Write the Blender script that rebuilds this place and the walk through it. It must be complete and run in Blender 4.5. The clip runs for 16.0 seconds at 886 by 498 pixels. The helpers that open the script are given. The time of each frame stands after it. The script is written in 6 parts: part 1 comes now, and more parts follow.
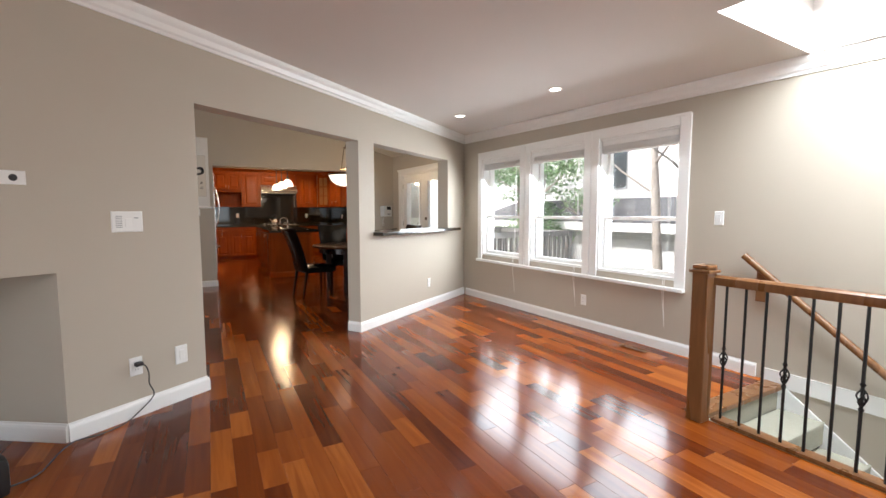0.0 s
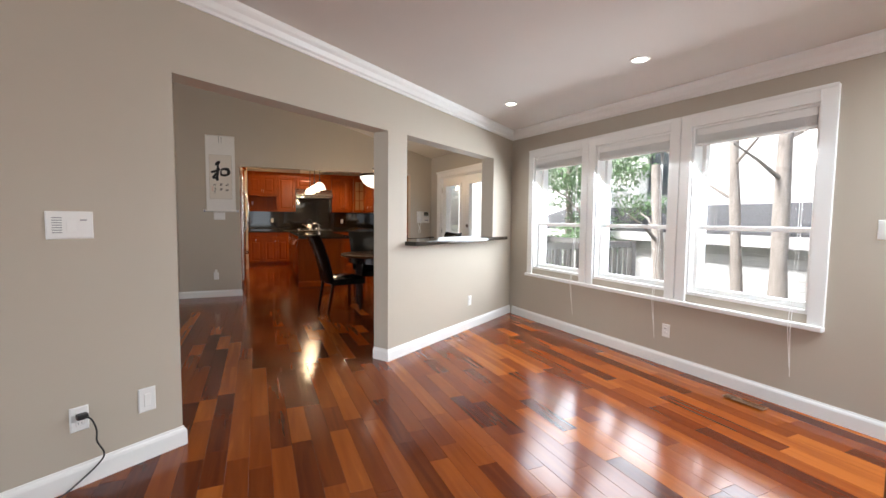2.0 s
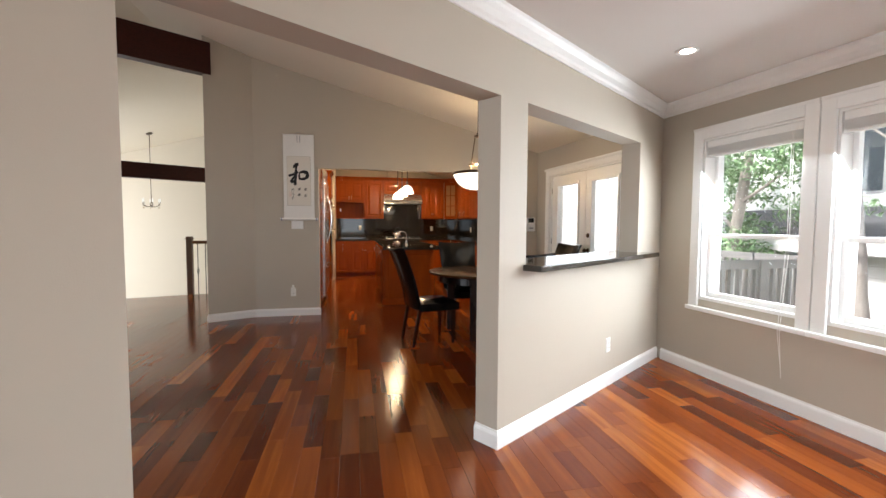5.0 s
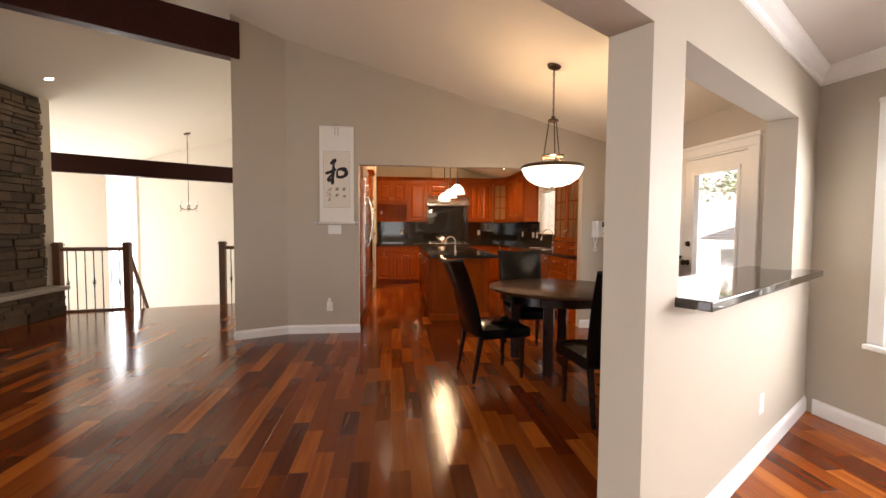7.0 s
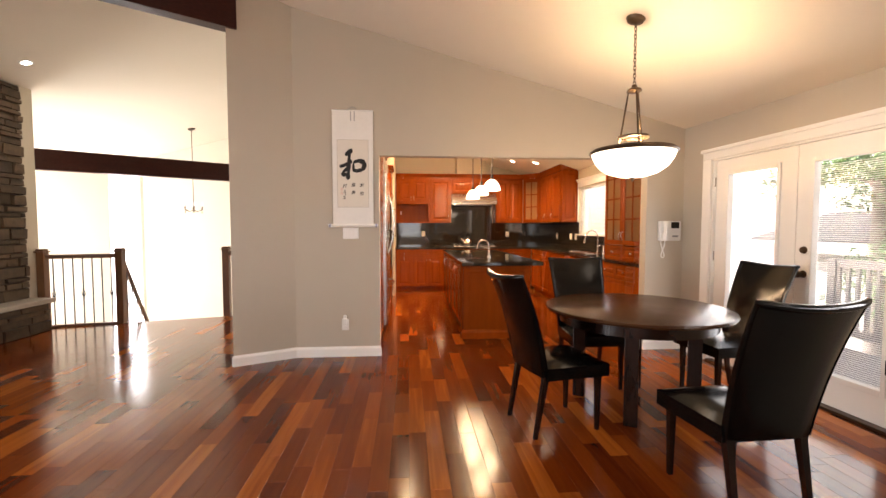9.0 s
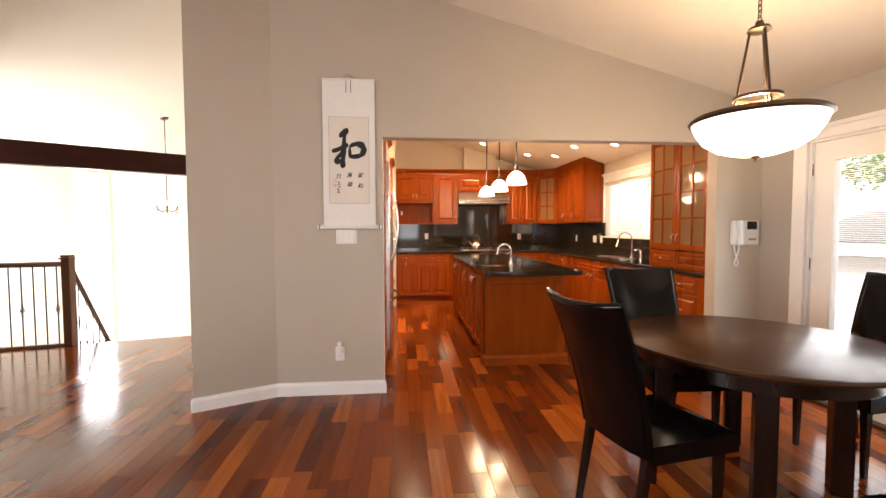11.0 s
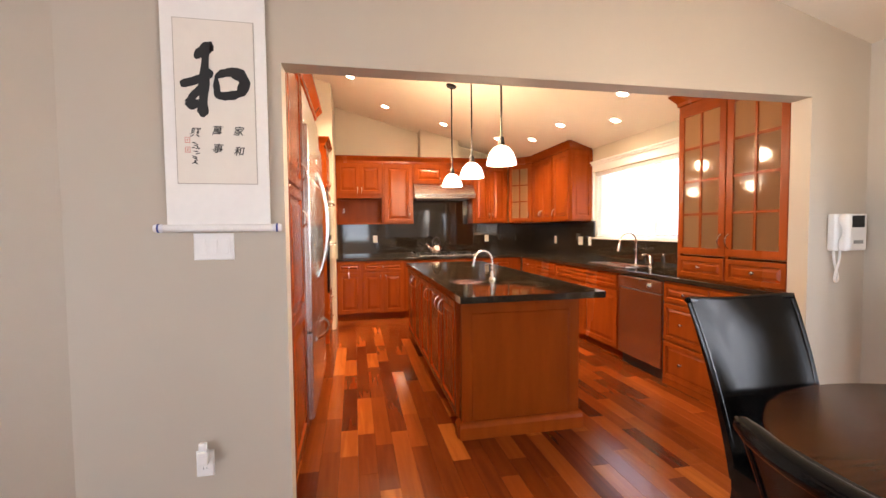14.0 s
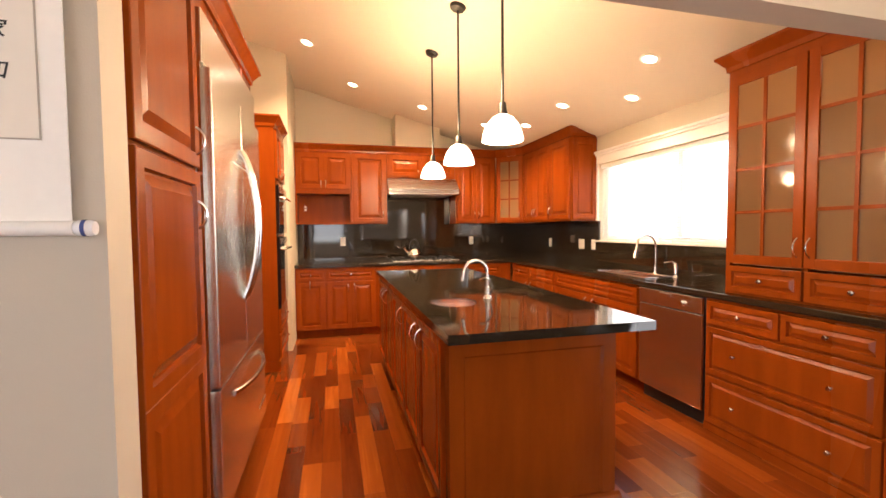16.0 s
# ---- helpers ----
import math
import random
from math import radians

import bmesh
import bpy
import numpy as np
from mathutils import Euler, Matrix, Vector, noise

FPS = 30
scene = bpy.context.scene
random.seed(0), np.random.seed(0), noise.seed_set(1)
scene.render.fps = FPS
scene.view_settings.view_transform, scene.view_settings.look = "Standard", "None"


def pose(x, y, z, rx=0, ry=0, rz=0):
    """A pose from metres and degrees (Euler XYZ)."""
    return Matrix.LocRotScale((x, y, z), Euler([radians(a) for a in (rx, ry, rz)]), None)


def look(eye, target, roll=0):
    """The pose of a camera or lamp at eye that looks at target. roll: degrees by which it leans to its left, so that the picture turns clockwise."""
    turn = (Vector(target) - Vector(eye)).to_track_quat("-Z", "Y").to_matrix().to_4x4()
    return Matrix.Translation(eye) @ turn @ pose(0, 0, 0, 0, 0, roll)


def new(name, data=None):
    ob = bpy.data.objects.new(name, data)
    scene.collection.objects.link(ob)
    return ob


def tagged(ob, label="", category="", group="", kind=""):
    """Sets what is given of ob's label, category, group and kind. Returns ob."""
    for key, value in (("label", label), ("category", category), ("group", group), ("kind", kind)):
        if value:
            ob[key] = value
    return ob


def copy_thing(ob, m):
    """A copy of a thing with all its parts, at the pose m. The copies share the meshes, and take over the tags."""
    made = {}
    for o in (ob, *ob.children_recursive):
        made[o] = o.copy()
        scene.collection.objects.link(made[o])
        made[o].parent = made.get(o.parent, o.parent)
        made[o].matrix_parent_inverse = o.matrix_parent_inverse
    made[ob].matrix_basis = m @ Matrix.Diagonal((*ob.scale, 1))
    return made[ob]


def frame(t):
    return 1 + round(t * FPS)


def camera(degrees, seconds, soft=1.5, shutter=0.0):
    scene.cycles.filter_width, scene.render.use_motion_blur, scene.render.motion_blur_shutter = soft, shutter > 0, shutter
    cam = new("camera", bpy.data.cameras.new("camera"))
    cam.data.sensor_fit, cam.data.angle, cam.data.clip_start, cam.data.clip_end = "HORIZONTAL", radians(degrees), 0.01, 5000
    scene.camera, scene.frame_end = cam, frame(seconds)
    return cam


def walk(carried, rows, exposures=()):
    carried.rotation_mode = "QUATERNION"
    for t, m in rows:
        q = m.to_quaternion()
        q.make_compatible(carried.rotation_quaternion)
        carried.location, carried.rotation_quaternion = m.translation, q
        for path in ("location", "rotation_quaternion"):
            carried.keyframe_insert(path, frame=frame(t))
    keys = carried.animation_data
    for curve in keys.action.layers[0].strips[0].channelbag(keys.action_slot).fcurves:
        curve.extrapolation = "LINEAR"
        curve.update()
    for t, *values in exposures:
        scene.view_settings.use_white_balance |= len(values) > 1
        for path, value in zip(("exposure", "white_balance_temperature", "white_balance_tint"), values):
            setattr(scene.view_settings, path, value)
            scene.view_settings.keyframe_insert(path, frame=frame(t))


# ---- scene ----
cam = camera(91.7, 16.0)
PATH = [
    (0, (-0.175, -0.005, 1.273), (0.777, 1.745, 1.106), 0.0),
    (0.5, (-0.114, 0.177, 1.271), (0.818, 1.94, 1.112), 0.3),
    (1, (-0.052, 0.377, 1.28), (0.857, 2.152, 1.129), 0.4),
    (1.5, (0.056, 0.556, 1.28), (0.926, 2.351, 1.139), 0.5),
    (2, (0.167, 0.753, 1.261), (0.959, 2.585, 1.126), 0.6),
    (2.5, (0.221, 0.968, 1.256), (0.976, 2.816, 1.128), 0.5),
    (3, (0.271, 1.161, 1.251), (1.027, 3.009, 1.128), 0.3),
    (3.5, (0.345, 1.357, 1.251), (1.068, 3.217, 1.134), 0.3),
    (4, (0.372, 1.599, 1.28), (1.03, 3.484, 1.164), 0.2),
    (4.5, (0.388, 1.835, 1.302), (0.952, 3.75, 1.183), 0.2),
    (5, (0.412, 2.069, 1.301), (0.814, 4.025, 1.187), 0.3),
    (7.5, (0.313, 3.228, 1.329), (0.518, 5.215, 1.227), 0.3),
    (8, (0.285, 3.458, 1.338), (0.451, 5.448, 1.235), 0.2),
    (8.5, (0.256, 3.677, 1.358), (0.408, 5.669, 1.250), 0.2),
    (9, (0.215, 3.908, 1.35), (0.376, 5.899, 1.248), 0.0),
    (11.5, (0.067, 5.146, 1.347), (0.268, 7.133, 1.256), -0.2),
    (12, (0.075, 5.411, 1.337), (0.294, 7.397, 1.25), -0.3),
    (12.5, (0.127, 5.665, 1.338), (0.36, 7.65, 1.252), -0.3),
    (13, (0.141, 5.928, 1.352), (0.455, 7.902, 1.262), -0.4),
    (13.5, (0.189, 6.167, 1.354), (0.576, 8.128, 1.262), -0.6),
    (14, (0.219, 6.391, 1.35), (0.621, 8.348, 1.258), -0.6),
    (14.5, (0.233, 6.63, 1.354), (0.669, 8.58, 1.264), -0.7),
    (15, (0.284, 6.856, 1.353), (0.756, 8.797, 1.265), -0.7),
    (15.5, (0.353, 7.091, 1.344), (0.844, 9.027, 1.255), -0.6),
    (16, (0.406, 7.289, 1.355), (0.904, 9.224, 1.265), -0.5),
]
walk(cam, [(t, look(eye, target, roll)) for t, eye, target, roll in PATH], exposures=[(0, 0.86, 6200, 10), (3, 0.89, 6050, 10), (5, 1.05, 6150, 10), (7.5, 1.40, 6950, 18), (9, 1.86, 6950, 18), (11.5, 1.99, 6600, 16), (12.5, 2.19, 6450, 14), (13.5, 2.18, 6100, 15), (14.4, 2.24, 6000, 15), (15.2, 2.19, 6150, 16), (16, 2.15, 6600, 17)])

# ---------------------------------------------------------------- world and light
world = bpy.data.worlds.new("world")
scene.world = world
world.use_nodes = True
_n = world.node_tree.nodes
_sky = _n.new("ShaderNodeTexSky")
_sky.sky_type, _sky.sun_disc = "NISHITA", False
_sky.sun_elevation, _sky.sun_rotation = radians(46), radians(284)
_sky.air_density, _sky.dust_density = 1.0, 3.0
world.node_tree.links.new(_sky.outputs[0], _n["Background"].inputs[0])
_n["Background"].inputs[1].default_value = 0.15


def lamp(name, kind, m, power, colour=(1, 1, 1), size=None, spot=None, radius=0.03):
    data = bpy.data.lights.new(name, kind)
    data.energy, data.color = power, colour
    if kind == "AREA":
        data.shape, data.size, data.size_y = "RECTANGLE", size[0], size[1]
    elif kind == "SUN":
        data.angle = size
    else:
        data.shadow_soft_size = radius
        if spot:
            data.spot_size, data.spot_blend = radians(spot), 0.6
    ob = new(name, data)
    ob.matrix_world = m
    return ob


WINP, LIVP, PENP, KITP = 18.7, 29.3, 9.9, 17.2
WARM = (1.0, 0.70, 0.39)
PALE = (1.0, 0.95, 0.88)
DAY = (0.90, 0.96, 1.0)
lamp("sun", "SUN", look((-12, 3, 13), (0, 0, 0)), 4.8, (1, 0.96, 0.9), size=radians(8))

# ---------------------------------------------------------------- frames of the plan
MP = pose(1.215, 4.39, 0, 0, 0, 33.0)      # partition: x along it, y towards the dining side
ME = pose(3.22, 8.41, 0, 0, 0, -87.31)     # outer wall: x along it towards the living end, y outwards
ID = Matrix.Identity(4)


def roof(x):
    return 2.42 + 0.27 * (3.2 - x) if x > -2.1 else 3.851 - 0.27 * (-2.1 - x)


# ---------------------------------------------------------------- materials
def material(name, colour, rough=0.5, metal=0.0, dark=None, scale=8.0, stretch=(1, 1, 1), amount=0.5, bump=0.0, bump_scale=60.0,
             coat=0.0, spread=0.0, rough_var=0.08, spec=0.5, per="island"):
    m = bpy.data.materials.new(name)
    m.use_nodes = True
    t = m.node_tree
    b = t.nodes["Principled BSDF"]
    b.inputs["Roughness"].default_value, b.inputs["Metallic"].default_value = rough, metal
    b.inputs["Specular IOR Level"].default_value = spec
    b.inputs["Coat Weight"].default_value, b.inputs["Coat Roughness"].default_value = coat, 0.08
    co = t.nodes.new("ShaderNodeTexCoord")
    mp = t.nodes.new("ShaderNodeMapping")
    mp.inputs["Scale"].default_value = stretch
    t.links.new(co.outputs["Object"], mp.inputs["Vector"])
    nz = t.nodes.new("ShaderNodeTexNoise")
    nz.inputs["Scale"].default_value, nz.inputs["Detail"].default_value = scale, 6
    t.links.new(mp.outputs[0], nz.inputs["Vector"])
    big = t.nodes.new("ShaderNodeTexNoise")
    big.inputs["Scale"].default_value, big.inputs["Detail"].default_value = scale * 0.13, 3
    t.links.new(mp.outputs[0], big.inputs["Vector"])
    add = t.nodes.new("ShaderNodeMath")
    add.operation = "MULTIPLY_ADD"
    t.links.new(nz.outputs["Fac"], add.inputs[0])
    add.inputs[1].default_value = 0.6
    half = t.nodes.new("ShaderNodeMath")
    half.operation = "MULTIPLY"
    t.links.new(big.outputs["Fac"], half.inputs[0])
    half.inputs[1].default_value = 0.4
    t.links.new(half.outputs[0], add.inputs[2])
    ramp = t.nodes.new("ShaderNodeMapRange")
    ramp.inputs[1].default_value, ramp.inputs[2].default_value = 0.5 - 0.28, 0.5 + 0.28
    t.links.new(add.outputs[0], ramp.inputs[0])
    mix = t.nodes.new("ShaderNodeMix")
    mix.data_type = "RGBA"
    low = dark if dark else tuple(c * (1 - 0.35 * amount) for c in colour)
    mix.inputs[6].default_value, mix.inputs[7].default_value = (*low, 1), (*colour, 1)
    t.links.new(ramp.outputs[0], mix.inputs[0])
    out = mix.outputs[2]
    if spread:
        src = t.nodes.new("ShaderNodeObjectInfo" if per == "object" else "ShaderNodeNewGeometry")
        rnd = src.outputs["Random"] if per == "object" else src.outputs["Random Per Island"]
        hs = t.nodes.new("ShaderNodeHueSaturation")
        r = t.nodes.new("ShaderNodeMapRange")
        r.inputs[3].default_value, r.inputs[4].default_value = 1 - spread, 1 + spread
        t.links.new(rnd, r.inputs[0])
        t.links.new(r.outputs[0], hs.inputs["Value"])
        t.links.new(out, hs.inputs["Color"])
        out = hs.outputs[0]
    t.links.new(out, b.inputs["Base Color"])
    rr = t.nodes.new("ShaderNodeMapRange")
    rr.inputs[3].default_value, rr.inputs[4].default_value = max(0.02, rough - rough_var), rough + rough_var
    t.links.new(big.outputs["Fac"], rr.inputs[0])
    t.links.new(rr.outputs[0], b.inputs["Roughness"])
    if bump:
        bn = t.nodes.new("ShaderNodeTexNoise")
        bn.inputs["Scale"].default_value, bn.inputs["Detail"].default_value = bump_scale, 4
        t.links.new(mp.outputs[0], bn.inputs["Vector"])
        bp = t.nodes.new("ShaderNodeBump")
        bp.inputs["Strength"].default_value, bp.inputs["Distance"].default_value = bump, 0.004
        t.links.new(bn.outputs["Fac"], bp.inputs["Height"])
        t.links.new(bp.outputs[0], b.inputs["Normal"])
    return m


def plank_material(name, per):
    """Glossy cherry boards: each its own tone, with grain along the board."""
    m = bpy.data.materials.new(name)
    m.use_nodes = True
    t = m.node_tree
    b = t.nodes["Principled BSDF"]
    co = t.nodes.new("ShaderNodeNewGeometry")
    src = t.nodes.new("ShaderNodeObjectInfo") if per == "object" else co
    rnd = src.outputs["Random"] if per == "object" else src.outputs["Random Per Island"]
    mp = t.nodes.new("ShaderNodeMapping")
    mp.inputs["Scale"].default_value = (26, 1.6, 1)
    t.links.new(co.outputs["Position"], mp.inputs["Vector"])
    off = t.nodes.new("ShaderNodeVectorMath")
    off.operation = "ADD"
    sc = t.nodes.new("ShaderNodeMath")
    sc.operation = "MULTIPLY"
    sc.inputs[1].default_value = 57.0
    t.links.new(rnd, sc.inputs[0])
    t.links.new(mp.outputs[0], off.inputs[0])
    t.links.new(sc.outputs[0], off.inputs[1])
    nz = t.nodes.new("ShaderNodeTexNoise")
    nz.inputs["Scale"].default_value, nz.inputs["Detail"].default_value, nz.inputs["Distortion"].default_value = 1.0, 5, 0.6
    t.links.new(off.outputs[0], nz.inputs["Vector"])
    ma = t.nodes.new("ShaderNodeMath")
    ma.operation = "MULTIPLY_ADD"
    ma.inputs[1].default_value, ma.inputs[2].default_value = 0.55, -0.27
    t.links.new(nz.outputs["Fac"], ma.inputs[0])
    tot = t.nodes.new("ShaderNodeMath")
    tot.operation = "ADD"
    t.links.new(rnd, tot.inputs[0])
    t.links.new(ma.outputs[0], tot.inputs[1])
    ramp = t.nodes.new("ShaderNodeValToRGB")
    cr = ramp.color_ramp
    cr.elements[0].position, cr.elements[0].color = 0.0, (*FLOOR[0], 1)
    cr.elements[1].position, cr.elements[1].color = 1.0, (*FLOOR[4], 1)
    for pos, c in ((0.22, FLOOR[1]), (0.55, FLOOR[2]), (0.85, FLOOR[3])):
        cr.elements.new(pos).color = (*c, 1)
    t.links.new(tot.outputs[0], ramp.inputs[0])
    t.links.new(ramp.outputs[0], b.inputs["Base Color"])
    b.inputs["Specular IOR Level"].default_value = 0.27
    wear = t.nodes.new("ShaderNodeTexNoise")
    wear.inputs["Scale"].default_value, wear.inputs["Detail"].default_value = 1.7, 4
    t.links.new(co.outputs["Position"], wear.inputs["Vector"])
    rr = t.nodes.new("ShaderNodeMapRange")
    rr.inputs[3].default_value, rr.inputs[4].default_value = 0.09, 0.21
    t.links.new(wear.outputs["Fac"], rr.inputs[0])
    t.links.new(rr.outputs[0], b.inputs["Roughness"])
    bp = t.nodes.new("ShaderNodeBump")
    bp.inputs["Strength"].default_value, bp.inputs["Distance"].default_value = 0.07, 0.002
    t.links.new(nz.outputs["Fac"], bp.inputs["Height"])
    t.links.new(bp.outputs[0], b.inputs["Normal"])
    return m


def glass(name, colour=(1, 1, 1), rough=0.0, mixin=0.12, frost=None):
    """Thin pane: mostly clear, with a gloss."""
    m = bpy.data.materials.new(name)
    m.use_nodes = True
    t = m.node_tree
    t.nodes.remove(t.nodes["Principled BSDF"])
    tr = t.nodes.new("ShaderNodeBsdfTransparent")
    tr.inputs[0].default_value = (*colour, 1)
    gl = t.nodes.new("ShaderNodeBsdfGlossy")
    gl.inputs["Roughness"].default_value = rough
    fr = t.nodes.new("ShaderNodeLayerWeight")
    fr.inputs[0].default_value = 0.25
    pw = t.nodes.new("ShaderNodeMath")
    pw.operation = "POWER"
    pw.inputs[1].default_value = 3.0
    t.links.new(fr.outputs["Facing"], pw.inputs[0])
    mx = t.nodes.new("ShaderNodeMixShader")
    mul = t.nodes.new("ShaderNodeMath")
    mul.operation = "MULTIPLY_ADD"
    mul.inputs[1].default_value, mul.inputs[2].default_value = 0.7, mixin - 0.06
    t.links.new(pw.outputs[0], mul.inputs[0])
    t.links.new(mul.outputs[0], mx.inputs[0])
    body = tr
    if frost:
        df, tl, body = t.nodes.new("ShaderNodeBsdfDiffuse"), t.nodes.new("ShaderNodeBsdfTranslucent"), t.nodes.new("ShaderNodeMixShader")
        df.inputs[0].default_value = tl.inputs[0].default_value = (*frost, 1)
        seeds = t.nodes.new("ShaderNodeTexNoise")
        seeds.inputs["Scale"].default_value = 9.0
        span = t.nodes.new("ShaderNodeMapRange")
        span.inputs[3].default_value, span.inputs[4].default_value = 0.5, 0.7
        t.links.new(seeds.outputs["Fac"], span.inputs[0])
        t.links.new(span.outputs[0], body.inputs[0])
        t.links.new(df.outputs[0], body.inputs[1])
        t.links.new(tl.outputs[0], body.inputs[2])
    t.links.new(body.outputs[0], mx.inputs[1])
    t.links.new(gl.outputs[0], mx.inputs[2])
    t.links.new(mx.outputs[0], t.nodes["Material Output"].inputs[0])
    return m


def glow(name, colour, strength, base=(0.9, 0.9, 0.88)):
    m = bpy.data.materials.new(name)
    m.use_nodes = True
    b = m.node_tree.nodes["Principled BSDF"]
    b.inputs["Base Color"].default_value = (*base, 1)
    b.inputs["Emission Color"].default_value = (*colour, 1)
    b.inputs["Emission Strength"].default_value = strength
    b.inputs["Roughness"].default_value = 0.25
    return m


FLOOR = [(0.074, 0.0120, 0.0024), (0.122, 0.0225, 0.0034), (0.180, 0.0370, 0.0050), (0.250, 0.0600, 0.0082), (0.35, 0.098, 0.0145)]
PAINT = material("wall_paint", (0.47, 0.415, 0.335), 0.62, scale=3, amount=0.12, bump=0.10, bump_scale=220)
CREAM = material("cream_paint", (0.58, 0.515, 0.40), 0.62, scale=3, amount=0.1, bump=0.1, bump_scale=220)
CEIL = material("ceiling_paint", (0.63, 0.585, 0.535), 0.8, scale=2.5, amount=0.1, bump=0.12, bump_scale=180)
CEILV = material("vault_paint", (0.76, 0.68, 0.56), 0.8, scale=2.5, amount=0.1, bump=0.12, bump_scale=180)
FOYER = material("foyer_paint", (0.66, 0.58, 0.47), 0.7, scale=3, amount=0.1, bump=0.1, bump_scale=220)
TRIM = material("white_trim", (0.82, 0.81, 0.78), 0.32, scale=4, amount=0.08)
WHITE = material("white_plastic", (0.80, 0.79, 0.76), 0.35, scale=5, amount=0.08)
GREYP = material("grey_plastic", (0.30, 0.30, 0.30), 0.4, scale=5, amount=0.1)
BLACKP = material("black_plastic", (0.012, 0.012, 0.013), 0.35, scale=20, amount=0.3)
CARPET = material("stair_carpet", (0.44, 0.42, 0.33), 0.95, scale=90, amount=0.5, bump=0.6, bump_scale=300)
OAK = material("rail_wood", (0.25, 0.115, 0.042), 0.28, dark=(0.14, 0.056, 0.02), scale=6, stretch=(9, 9, 0.8), bump=0.05)
IRON = material("black_iron", (0.018, 0.017, 0.016), 0.42, metal=0.6, scale=30, amount=0.4)
CHERRY = material("cherry_cabinet", (0.268, 0.052, 0.0043), 0.25, dark=(0.165, 0.0285, 0.0026), scale=3.5, stretch=(4, 4, 0.6), bump=0.02, spec=0.15, spread=0.06, per="object")
CHERRY_IN = material("cherry_inside", (0.36, 0.15, 0.055), 0.5, scale=5, stretch=(7, 7, 0.6))
GRANITE = material("black_granite", (0.040, 0.028, 0.017), 0.05, dark=(0.005, 0.004, 0.003), scale=110, amount=0.9, rough_var=0.015, spec=0.75)
STEEL = material("brushed_steel", (0.68, 0.665, 0.64), 0.26, metal=1.0, scale=3, stretch=(1, 1, 90), amount=0.08, rough_var=0.03)
CHROME = material("satin_nickel", (0.72, 0.71, 0.69), 0.16, metal=1.0, scale=12, amount=0.1, rough_var=0.04)
OVENGLASS = material("oven_glass", (0.008, 0.008, 0.009), 0.06, scale=10, amount=0.3, rough_var=0.02)
LEATHER = material("black_leather", (0.0032, 0.0029, 0.0027), 0.16, scale=40, amount=0.4, bump=0.06, bump_scale=200, spec=0.22)
ESPRESSO = material("espresso_wood", (0.022, 0.0085, 0.005), 0.24, dark=(0.010, 0.004, 0.0026), scale=5, stretch=(1, 12, 1), bump=0.03, spec=0.3)
TABLEWOOD = material("table_wood", (0.054, 0.021, 0.0075), 0.24, dark=(0.030, 0.0115, 0.0046), scale=4, stretch=(1, 9, 1), bump=0.02, spec=0.18)
BEAM = material("dark_beam", (0.052, 0.011, 0.006), 0.45, dark=(0.020, 0.005, 0.003), scale=5, stretch=(0.8, 9, 9), bump=0.15, spec=0.2)
STONE = material("ledge_stone", (0.130, 0.084, 0.046), 0.8, dark=(0.042, 0.029, 0.018), scale=14, amount=0.8, bump=0.9, bump_scale=35, spread=0.35, per="object")
MORTAR = material("mortar", (0.055, 0.047, 0.038), 0.95, scale=30, bump=0.6)
SLATE = material("hearth_slab", (0.42, 0.38, 0.32), 0.7, scale=12, amount=0.5, bump=0.4)
BRONZE = material("oil_bronze", (0.10, 0.065, 0.04), 0.36, metal=0.9, scale=20, amount=0.4)
PAPER = material("scroll_silk", (0.80, 0.78, 0.74), 0.75, scale=30, amount=0.22, bump=0.1)
RICE = material("rice_paper", (0.74, 0.69, 0.61), 0.85, scale=24, amount=0.22)
INK = material("ink", (0.012, 0.012, 0.013), 0.7, scale=50, amount=0.5)
PORCELAIN = material("porcelain", (0.78, 0.79, 0.82), 0.15, scale=40, amount=0.1)
COBALT = material("cobalt_glaze", (0.06, 0.09, 0.28), 0.15, scale=40, amount=0.5)
SEAL = material("seal_ink", (0.66, 0.24, 0.18), 0.7, scale=50, amount=0.4)
BLIND = material("blind_slat", (0.78, 0.77, 0.74), 0.5, scale=10, amount=0.1)
PANE = glass("window_glass")
CABGLASS = glass("cabinet_glass", (0.86, 0.80, 0.70), 0.04, 0.16)
FROST = glass("seeded_glass", (0.85, 0.72, 0.55), 0.07, 0.11, (0.34, 0.19, 0.085))
LAMPGLASS = glow("lamp_glass", (1.0, 0.86, 0.66), 1.0)
BULB = glow("bulb_disc", (1.0, 0.80, 0.56), 14.0)
BULBPALE = glow("bulb_pale", (1.0, 0.93, 0.82), 10.0)
STUCCO = material("neighbour_stucco", (0.78, 0.78, 0.76), 0.85, scale=3, amount=0.15, bump=0.3)
ROOFING = material("roof_shingle", (0.10, 0.10, 0.105), 0.9, scale=20, amount=0.6, bump=0.5)
GARAGE = material("neighbour_grey", (0.48, 0.46, 0.44), 0.8, scale=3, amount=0.2)
DECK = material("deck_wood", (0.26, 0.25, 0.24), 0.75, scale=6, stretch=(6, 1, 1), amount=0.5, bump=0.2)
BARK = material("bark", (0.44, 0.40, 0.36), 0.95, dark=(0.24, 0.20, 0.17), scale=9, stretch=(3, 3, 0.7), bump=1.0, bump_scale=24)
LEAF = material("leaf", (0.27, 0.40, 0.20), 0.5, dark=(0.15, 0.27, 0.11), scale=2.0, spread=0.4)
GRASS = material("ground", (0.16, 0.17, 0.12), 0.95, dark=(0.09, 0.10, 0.06), scale=1.5, bump=0.4)
WINDARK = material("far_window", (0.05, 0.06, 0.07), 0.08, scale=3)


